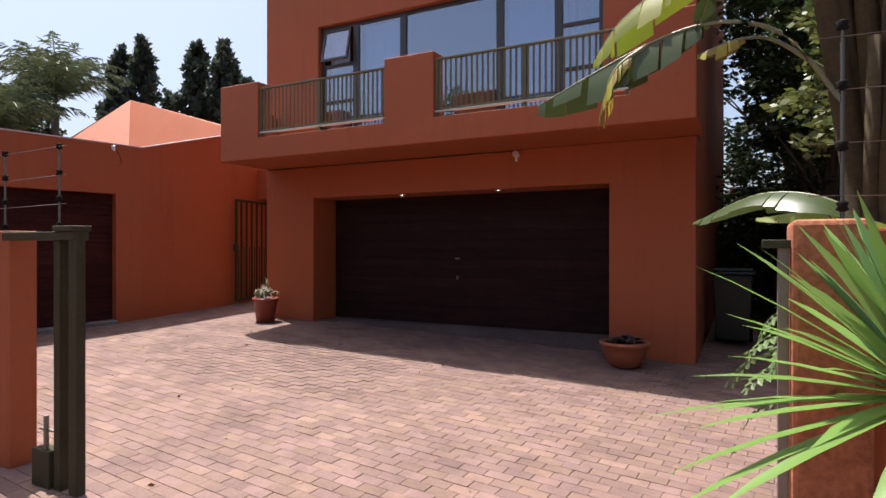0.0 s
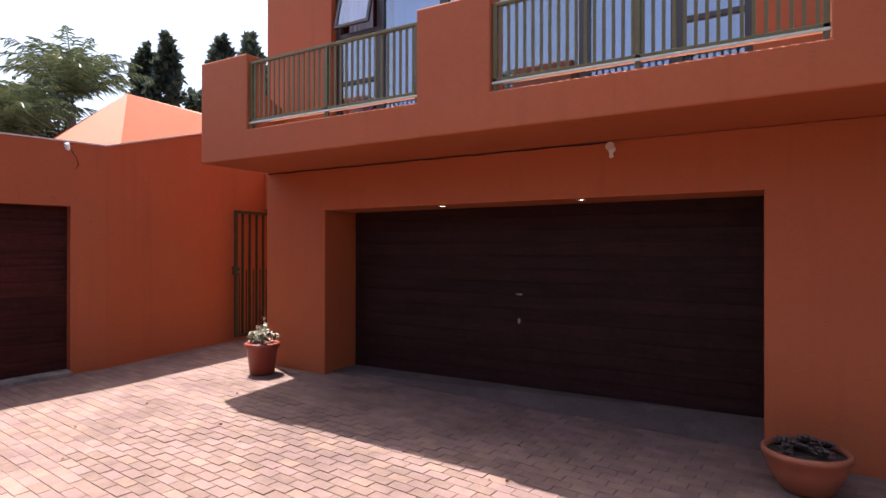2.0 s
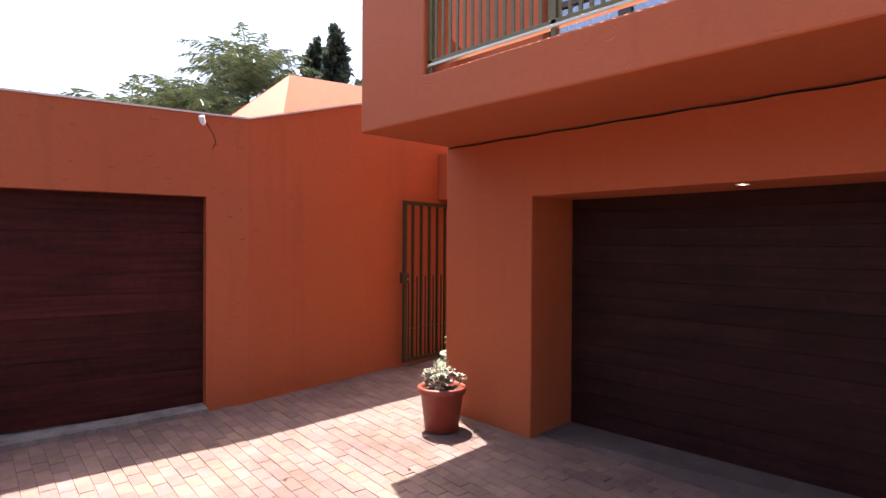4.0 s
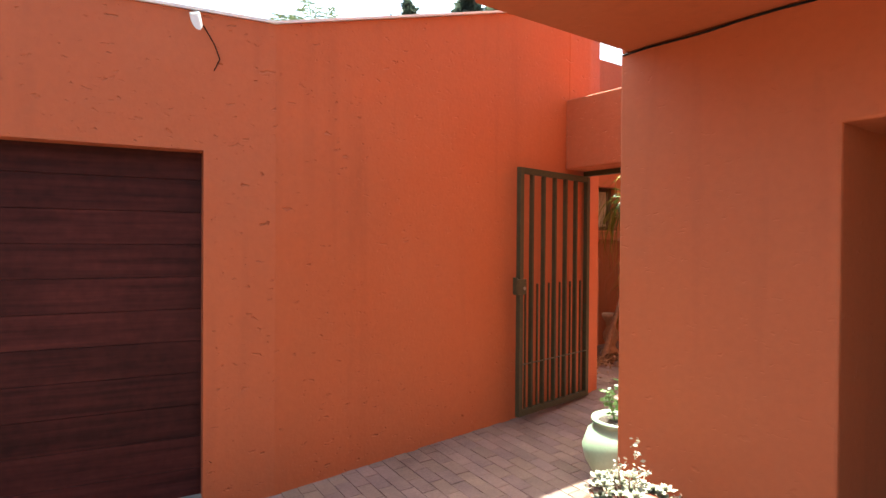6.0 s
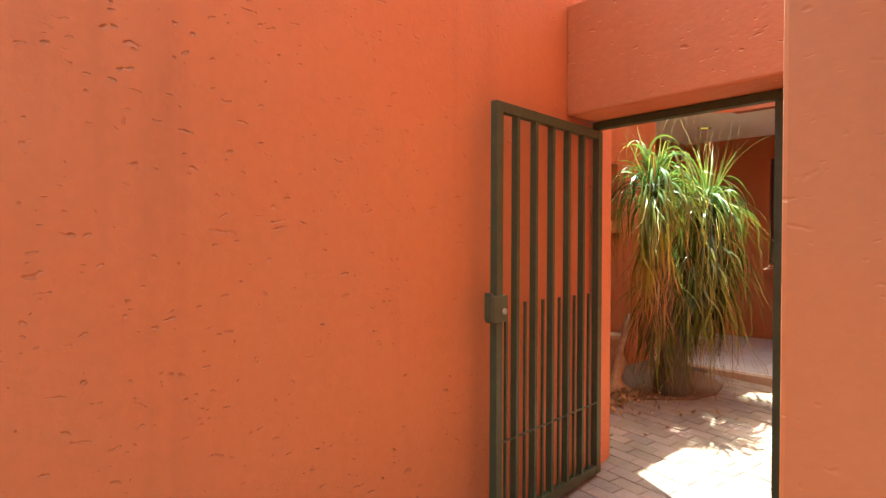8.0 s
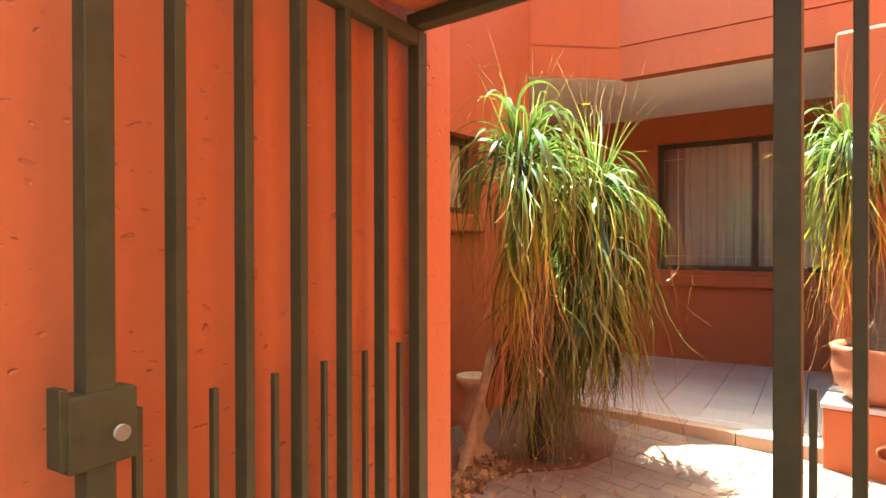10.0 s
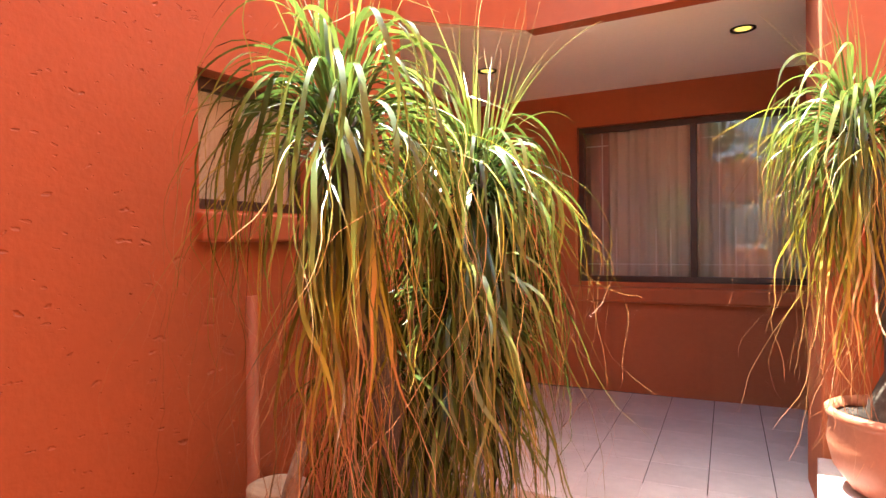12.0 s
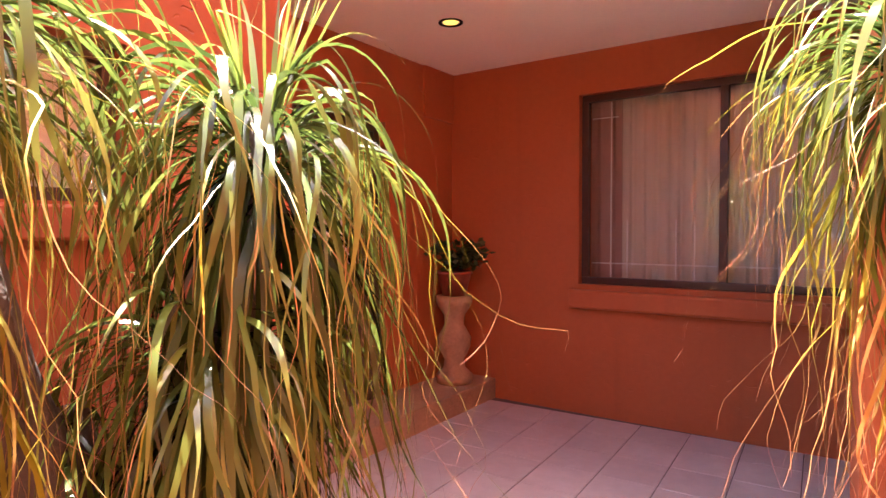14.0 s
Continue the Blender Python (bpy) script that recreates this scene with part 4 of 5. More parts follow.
box("pane", (-0.085, DY0 + 0.2, 1.75), (-0.07, DY1 - 0.2, DZ1 - 0.2), WHITE, t, 0.004, "pale frosted glass panel", m=PORCH)
W("step", (-0.0, -2.0, FLOOR_Z - 0.01), (0.42, 0.0 - 0.002, 0.80), STONE, 0.01)

for at in ((-9.64, 12.375), (-7.89, 12.47)):
    downlight((at[0], at[1], CEIL_Z), 0.075, "recessed downlight in the porch ceiling, lit", "porch downlights")

# ---- pots and plants ----
def pot(name, at, profile, material, label, group="", soil=None, rimlabel=""):
    t = thing(name, label, "plant pot", group, at)
    bm = bmesh.new()
    revolve(bm, profile, n=40)
    part("pot", bm, material, t)
    if soil:
        bm = bmesh.new()
        revolve(bm, [(0.001, soil[1] + 0.012), (soil[0] * 0.6, soil[1] + 0.008), (soil[0], soil[1])], n=28)
        part("soil", bm, SOIL, t, "dark potting soil")
    return t


def rosettes(parent, spots, rng, material, name="rosette"):
    for (x, y, z, r, n) in spots:
        V, F = [(x, y, z)], []
        for i in range(n):
            a, e = i * 2.4, 85 - 80 * (i / n)
            L = r * (0.35 + 0.75 * i / n)
            d = Vector((math.cos(a) * math.cos(radians(e)), math.sin(a) * math.cos(radians(e)), math.sin(radians(e))))
            sd = Vector((-math.sin(a), math.cos(a), 0)) * L * 0.32
            p = Vector((x, y, z))
            upv = sd.cross(d).normalized() * L * 0.12
            k = len(V)
            V.extend([tuple(p + d * L * 0.6 + sd), tuple(p + d * L), tuple(p + d * L * 0.6 - sd), tuple(p + d * L * 0.55 - upv)])
            F.extend([(0, k, k + 3), (k, k + 1, k + 3), (k + 1, k + 2, k + 3), (k + 2, 0, k + 3)])
        raw(name, V, F, material, parent)


rng = random.Random(4)
PX, PY = -6.28, 6.20
t = pot("succulent_pot", (PX, PY, gz(PX, PY)), [(0.001, 0.0), (0.135, 0.0), (0.15, 0.01), (0.19, 0.33), (0.215, 0.34), (0.22, 0.385), (0.205, 0.395), (0.18, 0.385), (0.165, 0.30)], PAINTPOT, "red painted clay pot of frosted succulents by the garage pier", soil=(0.18, 0.35))
rosettes(t, [(rng.uniform(-0.13, 0.13), rng.uniform(-0.13, 0.13), 0.38 + rng.uniform(0, 0.13), rng.uniform(0.035, 0.058), 18) for _ in range(64)], rng, SUCC)
bm = bmesh.new()
V, F = [], []
for _ in range(13):
    a, r = rng.uniform(0, 6.28), rng.uniform(0.06, 0.21)
    x, y, z = r * math.cos(a), r * math.sin(a), 0.62 - 0.9 * r + rng.uniform(-0.04, 0.05)
    tube(bm, [(x * 0.5, y * 0.5, 0.36), (x * 0.8, y * 0.8, 0.36 + (z - 0.36) * 0.6), (x, y, z)], 0.004, 5)
    leaf_cloud(V, F, (x, y, z), 0.03, 26, 0.016, rng, 0.7)
part("stems", bm, WOOD, t, "thin woody stems")
leaf_cloud(V, F, (0.0, 0.02, 0.52), 0.09, 70, 0.025, rng, 1.2)
leaf_cloud(V, F, (0.02, 0.02, 0.66), 0.035, 26, 0.02, rng, 1.5)
raw("leaf_sprays", V, F, SUCC, t, "dusty pink and grey-green sprays")

QX, QY = -0.42, 6.05
t = pot("succulent_bowl", (QX, QY, gz(QX, QY)), [(0.001, 0.0), (0.13, 0.0), (0.17, 0.02), (0.25, 0.16), (0.275, 0.255), (0.29, 0.26), (0.29, 0.30), (0.27, 0.305), (0.255, 0.27)], TERRA, "wide terracotta bowl of dark succulents by the garage", soil=(0.262, 0.26))
rosettes(t, [(rng.uniform(-0.17, 0.17), rng.uniform(-0.17, 0.17), 0.27 + rng.uniform(0, 0.04), rng.uniform(0.06, 0.11), 20) for _ in range(16)], rng, DUSKLEAF)

EX, EY = -6.95, 7.08
t = pot("herb_pot", (EX, EY, gz(EX, EY)), [(0.001, 0.0), (0.14, 0.0), (0.16, 0.02), (0.245, 0.17), (0.262, 0.25), (0.228, 0.345), (0.178, 0.385), (0.188, 0.40), (0.208, 0.41), (0.203, 0.428), (0.178, 0.424), (0.16, 0.39)], PALEGREEN, "pale green glazed belly pot with a leafy herb", soil=(0.163, 0.40))
V, F = [], []
bm = bmesh.new()
for _ in range(15):
    x, y = rng.uniform(-0.07, 0.11), rng.uniform(-0.12, 0.12)
    h = rng.uniform(0.12, 0.27)
    tube(bm, [(x * 0.6, y * 0.6, 0.395), (x, y, 0.39 + h * 0.6), (x * 1.2, y * 1.2, 0.39 + h)], 0.005, 5)
    for k in range(4):
        leaf_cloud(V, F, (x * (0.8 + 0.13 * k), y * (0.8 + 0.13 * k), 0.40 + h * (0.2 + 0.24 * k)), 0.032, 6, 0.042, rng, 1.2)
part("stems", bm, HERB, t)
raw("leaves", V, F, HERB, t, "fresh green serrated leaves")


def ponytail(head, rng, parent, groups, size=1.0, lean=(0, 0)):
    """One head of a ponytail palm. groups: name, count, material, label, elevations, lengths, weights, width, wander, thin, drop of the roots."""
    h = Vector(head)
    for name, n, mt, lab, el, ln, wt, wd, wander, thin, low in groups:
        V, F, U = [], [], []
        for i in range(n):
            az = rng.uniform(0, 2 * math.pi)
            st = h + Vector((math.cos(az) * 0.05 + lean[0] * rng.random(), math.sin(az) * 0.05 + lean[1] * rng.random(), rng.uniform(*low)))
            strap(V, F, U, st, az, rng.uniform(*el), rng.uniform(*ln) * size, wd * rng.uniform(0.6, 1.25), rng.uniform(*wt), wander, rng, 22, thin + rng.uniform(-0.12, 0.12))
        o = raw(name, V, F, mt, parent, lab, True)
        o.data.uv_layers.new(name="along").data.foreach_set("uv", U)


YOUNG = ("young_leaves", 26, STRAPNEW, "upright yellowish young leaves", (40, 86), (0.3, 0.55), (1.0, 3.5), 0.009, 1.2, 0.3, (0.0, 0.08))
def crown(n, el=(-15, 75), ln=(0.65, 1.15), wt=(6.0, 12.0), low=(-0.07, 0.06)):
    return ("crown", n, STRAP, "arching glossy green strap leaves", el, ln, wt, 0.0122, 3.2, 0.5, low)


def skirt(n, mt, ln, lab, el=(-80, -20), low=(-0.22, -0.06), wd=0.0125, wander=4.6, thin=0.42):
    return ("old_leaves", n, mt, lab, el, ln, (7.0, 16.0), wd, wander, thin, low)


def wisps(n, ln=(0.9, 1.35)):
    return ("dry_leaves", n, STRAPOLD, "thin dry orange wavering leaf tips", (-35, 40), ln, (6.0, 13.0), 0.0046, 6.0, 0.25, (-0.12, 0.0))


BX, BY = -8.80, 10.12
BZ = gz(BX, BY)
H1, H2, H3 = (-8.73, 9.68, 2.30), (-8.63, 10.33, 2.22), (-8.62, 10.20, 1.72)
H5 = (-8.86, 9.98, 1.55)
palm = thing("ponytail_palm", "tall many-headed ponytail palm in the courtyard bed", "palm")
bm = bmesh.new()
for (x, y, z), r in ((H1, 0.055), (H2, 0.05), (H3, 0.045), (H5, 0.04)):
    tube(bm, [(BX, BY, BZ - 0.05), (BX + (x - BX) * 0.2, BY + (y - BY) * 0.2, BZ + 0.5), (BX + (x - BX) * 0.7, BY + (y - BY) * 0.7, BZ + (z - BZ) * 0.65), (x, y, z + 0.03)], r * 2.0, 12, 0.55)
revolve(bm, [(0.15, -0.05), (0.16, 0.06), (0.13, 0.2), (0.10, 0.42)], (BX, BY, BZ), 20)
part("trunk", bm, PALMBARK, palm, "corky brown swollen trunk")
rng = random.Random(11)
OLIVE = "hanging olive and yellow leaves with dry tips"
ponytail(H1, rng, palm, [YOUNG[:4] + ((60, 88),) + ((0.4, 0.72), (0.3, 1.6)) + YOUNG[7:], crown(150, (10, 86), (0.6, 1.05), (9.0, 19.0), (-0.14, 0.12)), skirt(150, STRAPOLD, (0.75, 1.3), OLIVE, (-86, -55), (-0.32, -0.12), 0.0105, 4.5, 0.36), wisps(110)], 1.0)
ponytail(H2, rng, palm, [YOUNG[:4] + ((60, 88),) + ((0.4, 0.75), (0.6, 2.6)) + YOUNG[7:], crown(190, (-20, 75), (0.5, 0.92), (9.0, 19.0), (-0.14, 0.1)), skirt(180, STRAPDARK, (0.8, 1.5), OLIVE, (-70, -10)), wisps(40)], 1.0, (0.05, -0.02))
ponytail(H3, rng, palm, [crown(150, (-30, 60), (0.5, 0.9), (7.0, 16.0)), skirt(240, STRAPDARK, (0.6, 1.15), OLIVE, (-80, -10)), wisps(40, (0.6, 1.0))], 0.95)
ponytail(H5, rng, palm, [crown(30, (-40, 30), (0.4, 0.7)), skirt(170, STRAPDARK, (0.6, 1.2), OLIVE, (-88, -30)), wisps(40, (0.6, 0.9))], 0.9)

RX, RY = -7.22, 11.22
PLZ = 0.93
plinth = structure(thing("plinth", "plinth", "plinth"), "low orange plastered plinth with tiled top and drain pipe", "plinth")
box("base", (-7.50, 11.0, 0.3), (-6.66, 11.55, PLZ - 0.03), ORANGE, plinth, 0.012)
box("top_tile", (-7.51, 10.99, PLZ - 0.03), (-6.66, 11.55, PLZ), TILE, plinth, 0.005)
bm = bmesh.new()
revolve(bm, [(0.045, -0.02), (0.045, 0.06), (0.034, 0.06), (0.034, -0.02)], n=20)
o = part("drain_pipe", bm, TERRA, plinth, "orange clay drain pipe end")
o.matrix_world = Matrix.Translation((-7.2, 11.0, 0.70)) @ pose(0, 0, 0, 90)
t = pot("palm_pot", (RX, RY, PLZ), [(0.001, 0.0), (0.15, 0.0), (0.175, 0.012), (0.24, 0.10), (0.262, 0.20), (0.25, 0.285), (0.262, 0.295), (0.268, 0.325), (0.25, 0.335), (0.232, 0.30)], TERRA, "round terracotta pot on the plinth beside the column", soil=(0.235, 0.29))
palm2 = thing("potted_ponytail_palm", "slender ponytail palm growing in the terracotta pot", "palm")
H4 = (-7.37, 11.26, 2.42)
bm = bmesh.new()
tube(bm, [(RX, RY, PLZ + 0.28), (RX - 0.02, RY, 1.6), H4], 0.065, 12, 0.6)
revolve(bm, [(0.13, 0.27), (0.12, 0.36), (0.06, 0.5)], (RX, RY, PLZ), 16)
part("trunk", bm, PALMBARK, palm2)
ponytail(H4, rng, palm2, [YOUNG[:4] + ((60, 88),) + ((0.4, 0.7), (0.4, 2.0)) + YOUNG[7:], crown(150, (-5, 82), (0.5, 0.95), (11.0, 22.0), (-0.12, 0.08)), skirt(110, STRAPOLD, (1.0, 1.6), OLIVE, (-88, -45), wd=0.009), wisps(80, (0.8, 1.2))], 0.85)

# bed under the palm: bird-bath pedestal, branch, fallen leaves
def baluster(name, at, scale, top_r, label, cat):
    t = thing(name, label, cat, at=at)
    bm = bmesh.new()
    revolve(bm, [(0.001, 0), (0.11 * scale, 0), (0.115 * scale, 0.05 * scale), (0.07 * scale, 0.09 * scale), (0.06 * scale, 0.14 * scale), (0.10 * scale, 0.22 * scale), (0.105 * scale, 0.28 * scale), (0.06 * scale, 0.36 * scale), (0.065 * scale, 0.42 * scale), (0.10 * scale, 0.47 * scale), (top_r, 0.5 * scale), (top_r, 0.54 * scale), (top_r * 0.85, 0.54 * scale), (0.001, 0.525 * scale)], n=28)
    part("pedestal", bm, STONE, t)
    return t


baluster("stone_pedestal", (-9.15, 9.80, gz(-9.15, 9.8)), 0.92, 0.11, "turned cast stone pedestal in the courtyard bed", "pedestal")
bm = bmesh.new()
tube(bm, [(-9.05, 9.55, gz(-9.05, 9.55)), (-9.02, 9.62, 0.85), (-9.0, 9.72, 1.12), (-9.02, 9.8, 1.25)], 0.04, 9, 0.55)
tagged(part("branch", bm, WOOD), "dry curved branch leaning on the stone pedestal", "branch")
bm = bmesh.new()
cyl(bm, (-9.55, 10.02, 0.5), (-9.55, 10.02, 1.72), 0.03, 12)
tagged(part("downpipe", bm, ORANGE), "orange painted pipe against the courtyard wall", "pipe")
bed = [(-9.6, 8.95), (-9.05, 8.95), (-8.94, 9.3), (-8.93, 9.65), (-8.75, 9.85), (-8.57, 10.05), (-8.52, 10.35), (-8.62, 10.7), (-8.95, 11.0), (-9.6, 11.03)]
structure(prism("bed", bed, lambda x, y: gz(x, y) - 0.1, lambda x, y: gz(x, y) + 0.012 + (0.02 if x < -9 else 0), BEDSOIL), "bare reddish-brown soil of the palm bed", "flower bed")
V, F = [], []
rng = random.Random(5)
for k in range(330):
    if k % 2:
        x, y = rng.gauss(-8.93, 0.055), rng.uniform(9.1, 9.75)
    else:
        x, y = rng.gauss(-8.95, 0.25), rng.gauss(9.5, 0.35)
    leaf_cloud(V, F, (x, y, gz(x, y) + 0.02 + rng.uniform(0, 0.03)), 0.012, 1, 0.055 if k % 2 else 0.04, rng, 0.3, 0.8)
tagged(raw("fallen_leaves", V, F, DRYLEAF), "dry curled leaves littered on the bed", "leaf litter", kind="stuff")
rng = random.Random(8)
t = baluster("plant_stand", (*P2(0.22, -0.30), 0.80), 1.25, 0.14, "turned stone plant stand in the porch corner", "plant stand")
t2 = pot("corner_pot", (*P2(0.22, -0.30), 0.80 + 0.675), [(0.001, 0), (0.09, 0), (0.13, 0.16), (0.145, 0.17), (0.14, 0.19), (0.12, 0.18)], PAINTPOT, "dark red pot on the corner plant stand", soil=(0.12, 0.17))
V, F = [], []
for _ in range(7):
    leaf_cloud(V, F, (rng.uniform(-0.16, 0.16), rng.uniform(-0.16, 0.16), 0.27 + rng.uniform(-0.04, 0.12)), 0.11, 45, 0.07, rng, 0.8)
raw("foliage", V, F, TREELEAF, t2, "small dark green leaves with pale tips")

# ---- bin by the side passage ----
t = thing("wheelie_bin", "dark green plastic wheelie bin standing by the side wall", "bin", at=(0.68, 8.15, gz(0.68, 8.15)))
bm = bmesh.new()
vs = add_box(bm, (-0.25, -0.3, 0.08), (0.25, 0.3, 0.98), 0.02)
for v in bm.verts:
    f = 0.84 + 0.16 * (v.co.z - 0.08) / 0.9
    v.co.x *= f
    v.co.y *= f
part("body", bm, BINM, t)
bm = bmesh.new()
add_box(bm, (-0.29, -0.34, 0.98), (0.29, 0.33, 1.02), 0.015)
add_box(bm, (-0.25, -0.28, 1.02), (0.25, 0.28, 1.06), 0.02)
part("lid", bm, BINM, t)
for x in (-0.22, 0.22):
    bm = bmesh.new()
    cyl(bm, (x - 0.025, 0.24, 0.1), (x + 0.025, 0.24, 0.1), 0.1, 20)
    part("wheel", bm, CABLE, t)

# ---- entrance: boundary walls, gate post, electric fence ----
bw = structure(thing("boundary_wall", "boundary wall", "wall"), "orange plastered street boundary wall", "wall")
box("wall", (-9.2, 1.05, -0.6), (-3.62, 1.23, 1.67), ORANGE, bw, 0.01)
box("pier", (1.06, 1.2, -0.6), (1.30, 1.55, 1.65), ROUGHCAST, bw, 0.02, "rough cast orange pier")
box("wall", (1.30, 1.28, -0.6), (7.5, 1.5, 1.62), ORANGE, bw, 0.01)
box("end_wall", (7.2, 1.5, -0.6), (7.5, 15, 2.2), ORANGE, bw)
t = thing("driveway_gate", "olive green steel sliding gate end, drawn back behind wall", "gate", at=(0, 0, 0))
box("post", (-2.884, 1.02, -0.3), (-2.797, 1.08, 1.62), GREEN, t, 0.006)
box("inner_post", (-3.045, 1.02, -0.3), (-2.975, 1.08, 1.60), GREEN, t, 0.005)
box("top_plate", (-3.62, 1.0, 1.60), (-2.795, 1.10, 1.655), GREEN, t, 0.005)
box("cap", (-3.0, 0.985, 1.655), (-2.79, 1.115, 1.69), GREEN, t, 0.006)
box("roller_box", (-3.26, 1.0, -0.3), (-3.06, 1.10, 0.24), GREEN, t, 0.008, "low green steel roller box")
box("catch", (-3.21, 1.02, 0.36), (-3.06, 1.05, 0.375), STEEL, t, 0.004)
box("bolt", (-3.15, 1.015, 0.24), (-3.125, 1.04, 0.46), STEEL, t, 0.003)
t = thing("gate_channel", "galvanised steel gate channel fixed to rough orange pier", "gate channel", at=(0, 0, 0))
box("channel", (1.02, 1.24, -0.25), (1.055, 1.32, 1.58), STEEL, t, 0.004)
box("bracket", (0.97, 1.22, 1.55), (1.06, 1.34, 1.58), GREEN, t, 0.003)


def fence_bracket(at, h, label):
    t = thing("fence_bracket", label, "fence bracket", "electric fence brackets", at)
    bm = bmesh.new()
    cyl(bm, (0, 0, 0), (0, 0, h), 0.007, 8)
    part("rod", bm, CABLE, t)
    for i in range(4):
        bm = bmesh.new()
        z = 0.08 + (h - 0.1) * i / 3
        revolve(bm, [(0.008, z - 0.02), (0.022, z - 0.012), (0.015, z), (0.022, z + 0.012), (0.008, z + 0.02)], n=12)
        part("insulator", bm, CABLE, t, "black ribbed insulator")
    return t


for x in (-3.12, -3.78):
    fence_bracket((x, 1.1, 1.62), 0.62, "black electric fence bracket on the boundary wall")
fence_bracket((1.225, 1.36, 1.62), 0.75, "black electric fence bracket on the rough pier")
fence_bracket((1.75, 1.38, 1.60), 0.75, "black electric fence bracket on the boundary wall")
t = thing("electric_fence_wires", "thin steel electric fence wires strung above the wall", "fence", at=(0, 0, 0))
for i in range(4):
    z = 1.70 + 0.19 * i
    for pts in ([(-3.02, 1.09, z - 0.05), (-5.5, 1.1, z - 0.08), (-9, 1.1, z - 0.05)], [(1.12, 1.35, z + 0.04), (3, 1.37, z), (7, 1.38, z + 0.03)]):
        bm = bmesh.new()
        tube(bm, pts, 0.0022, 5)
        part("wire", bm, STEEL, t)

# ---- yucca by the entrance ----
rng = random.Random(21)
YC = Vector((1.36, 0.78, 1.16))
t = thing("yucca", "spiky green yucca growing beside the entrance pier", "plant")
bm = bmesh.new()
tube(bm, [(YC.x + 0.05, YC.y, gz(1.4, 0.8) - 0.03), (YC.x + 0.02, YC.y, 0.6), tuple(YC)], 0.07, 10, 0.8)
part("trunk", bm, BARK, t)
for i in range(105):
    az = i * 2.39996 + rng.uniform(-0.2, 0.2)
    el = rng.uniform(-25, 75)
    V, F = [], []
    L = rng.uniform(0.45, 0.68) * (0.85 if el > 55 else 1)
    d = Vector((math.cos(az) * math.cos(radians(el)), math.sin(az) * math.cos(radians(el)), math.sin(radians(el))))
    sd = Vector((-math.sin(az), math.cos(az), 0))
    upv = sd.cross(d) * -1
    for k, (f, w, sag) in enumerate(((0, 0.012, 0), (0.25, 0.019, 0.005), (0.55, 0.021, 0.02), (0.8, 0.016, 0.05), (1.0, 0.001, 0.09))):
        p = YC + d * (0.05 + L * f) - Vector((0, 0, sag * L))
        V.extend([tuple(p - sd * w), tuple(p - upv * 0.006 * (1 - f)), tuple(p + sd * w)])
        if k:
            b = (k - 1) * 3
            F.extend([(b, b + 1, b + 4, b + 3), (b + 1, b + 2, b + 5, b + 4)])
    raw("leaf", V, F, YUCCA, t, "", True)

# ---- giant strelitzia behind the pier ----
def broad_leaf(parent, rib, width, rng, material, torn=0.5, drop=0.5, fold=0.35, start=0.16):
    """A banana-like leaf: a rib through the given points, the blade torn into strips across."""
    pts = [Vector(p) for p in rib]
    N = 26
    def at(f):
        x = f * (len(pts) - 1)
        i = min(int(x), len(pts) - 2)
        u = x - i
        a, b = pts[i], pts[i + 1]
        da = (b - pts[i - 1]) * 0.5 if i else b - a
        db = (pts[i + 2] - a) * 0.5 if i + 2 < len(pts) else b - a
        return a * (1 + 2 * u) * (1 - u) ** 2 + da * u * (1 - u) ** 2 + b * u * u * (3 - 2 * u) - db * u * u * (1 - u)
    bm = bmesh.new()
    tube(bm, [tuple(at(i / 20) - Vector((0, 0, 0.006))) for i in range(21)], 0.014, 6, 0.3)
    lf_ = part("leaf", bm, RIB, parent)
    for sgn in (-1, 1):
        V, F = [], []
        f = start
        while f < 0.985:
            span = rng.uniform(0.02, 0.09) if rng.random() < torn else rng.uniform(0.12, 0.3)
            g = min(0.995, f + span)
            steps = max(2, int(span * 26))
            k = len(V)
            sag = rng.uniform(0.5, 1.0) * drop
            cut = rng.uniform(0.62, 1.12) if torn > 0.4 else rng.uniform(0.9, 1.05)
            for i in range(steps + 1):
                q = f + (g - f) * i / steps
                c = at(q)
                tg = (at(min(1, q + 0.02)) - at(max(0, q - 0.02))).normalized()
                sd = tg.cross(Vector((0, 0, 1))).normalized() * sgn
                w = cut * width * math.sin(math.pi * min(1, (q - start + 0.06) / (1.08 - start))) ** 0.6
                for j in range(4):
                    r = j / 3
                    V.append(tuple(c + sd * w * r * (1 - 0.25 * sag * r) + tg * 0.10 * w * r + Vector((0, 0, fold * w * r - sag * w * r * r * 1.3))))
            for i in range(steps):
                for j in range(3):
                    a = k + i * 4 + j
                    F.append((a, a + 1, a + 5, a + 4))
            f = g + rng.uniform(0.001, 0.008 + 0.012 * torn)
        raw("blade", V, F, material, lf_, "", True)
    return lf_


rng = random.Random(33)
t = thing("giant_strelitzia", "giant strelitzia with torn banana-like leaves behind the wall", "tree")
for (x, y), lean, r, h in (((1.46, 2.6), -0.02, 0.09, 4.2), ((1.50, 2.4), 0.10, 0.08, 4.4), ((1.58, 2.55), 0.22, 0.08, 3.8), ((1.44, 2.3), 0.02, 0.05, 2.6), ((1.54, 2.5), 0.04, 0.09, 4.3), ((1.66, 2.6), 0.1, 0.09, 4.3), ((1.62, 2.3), 0.3, 0.07, 3.2)):
    bm = bmesh.new()
    tube(bm, [(x, y, -0.25), (x + lean * 0.3, y, h * 0.4), (x + lean, y + 0.1, h * 0.75), (x + lean * 1.6, y + 0.1, h)], r, 12, 0.6)
    part("stem", bm, STEM, t)
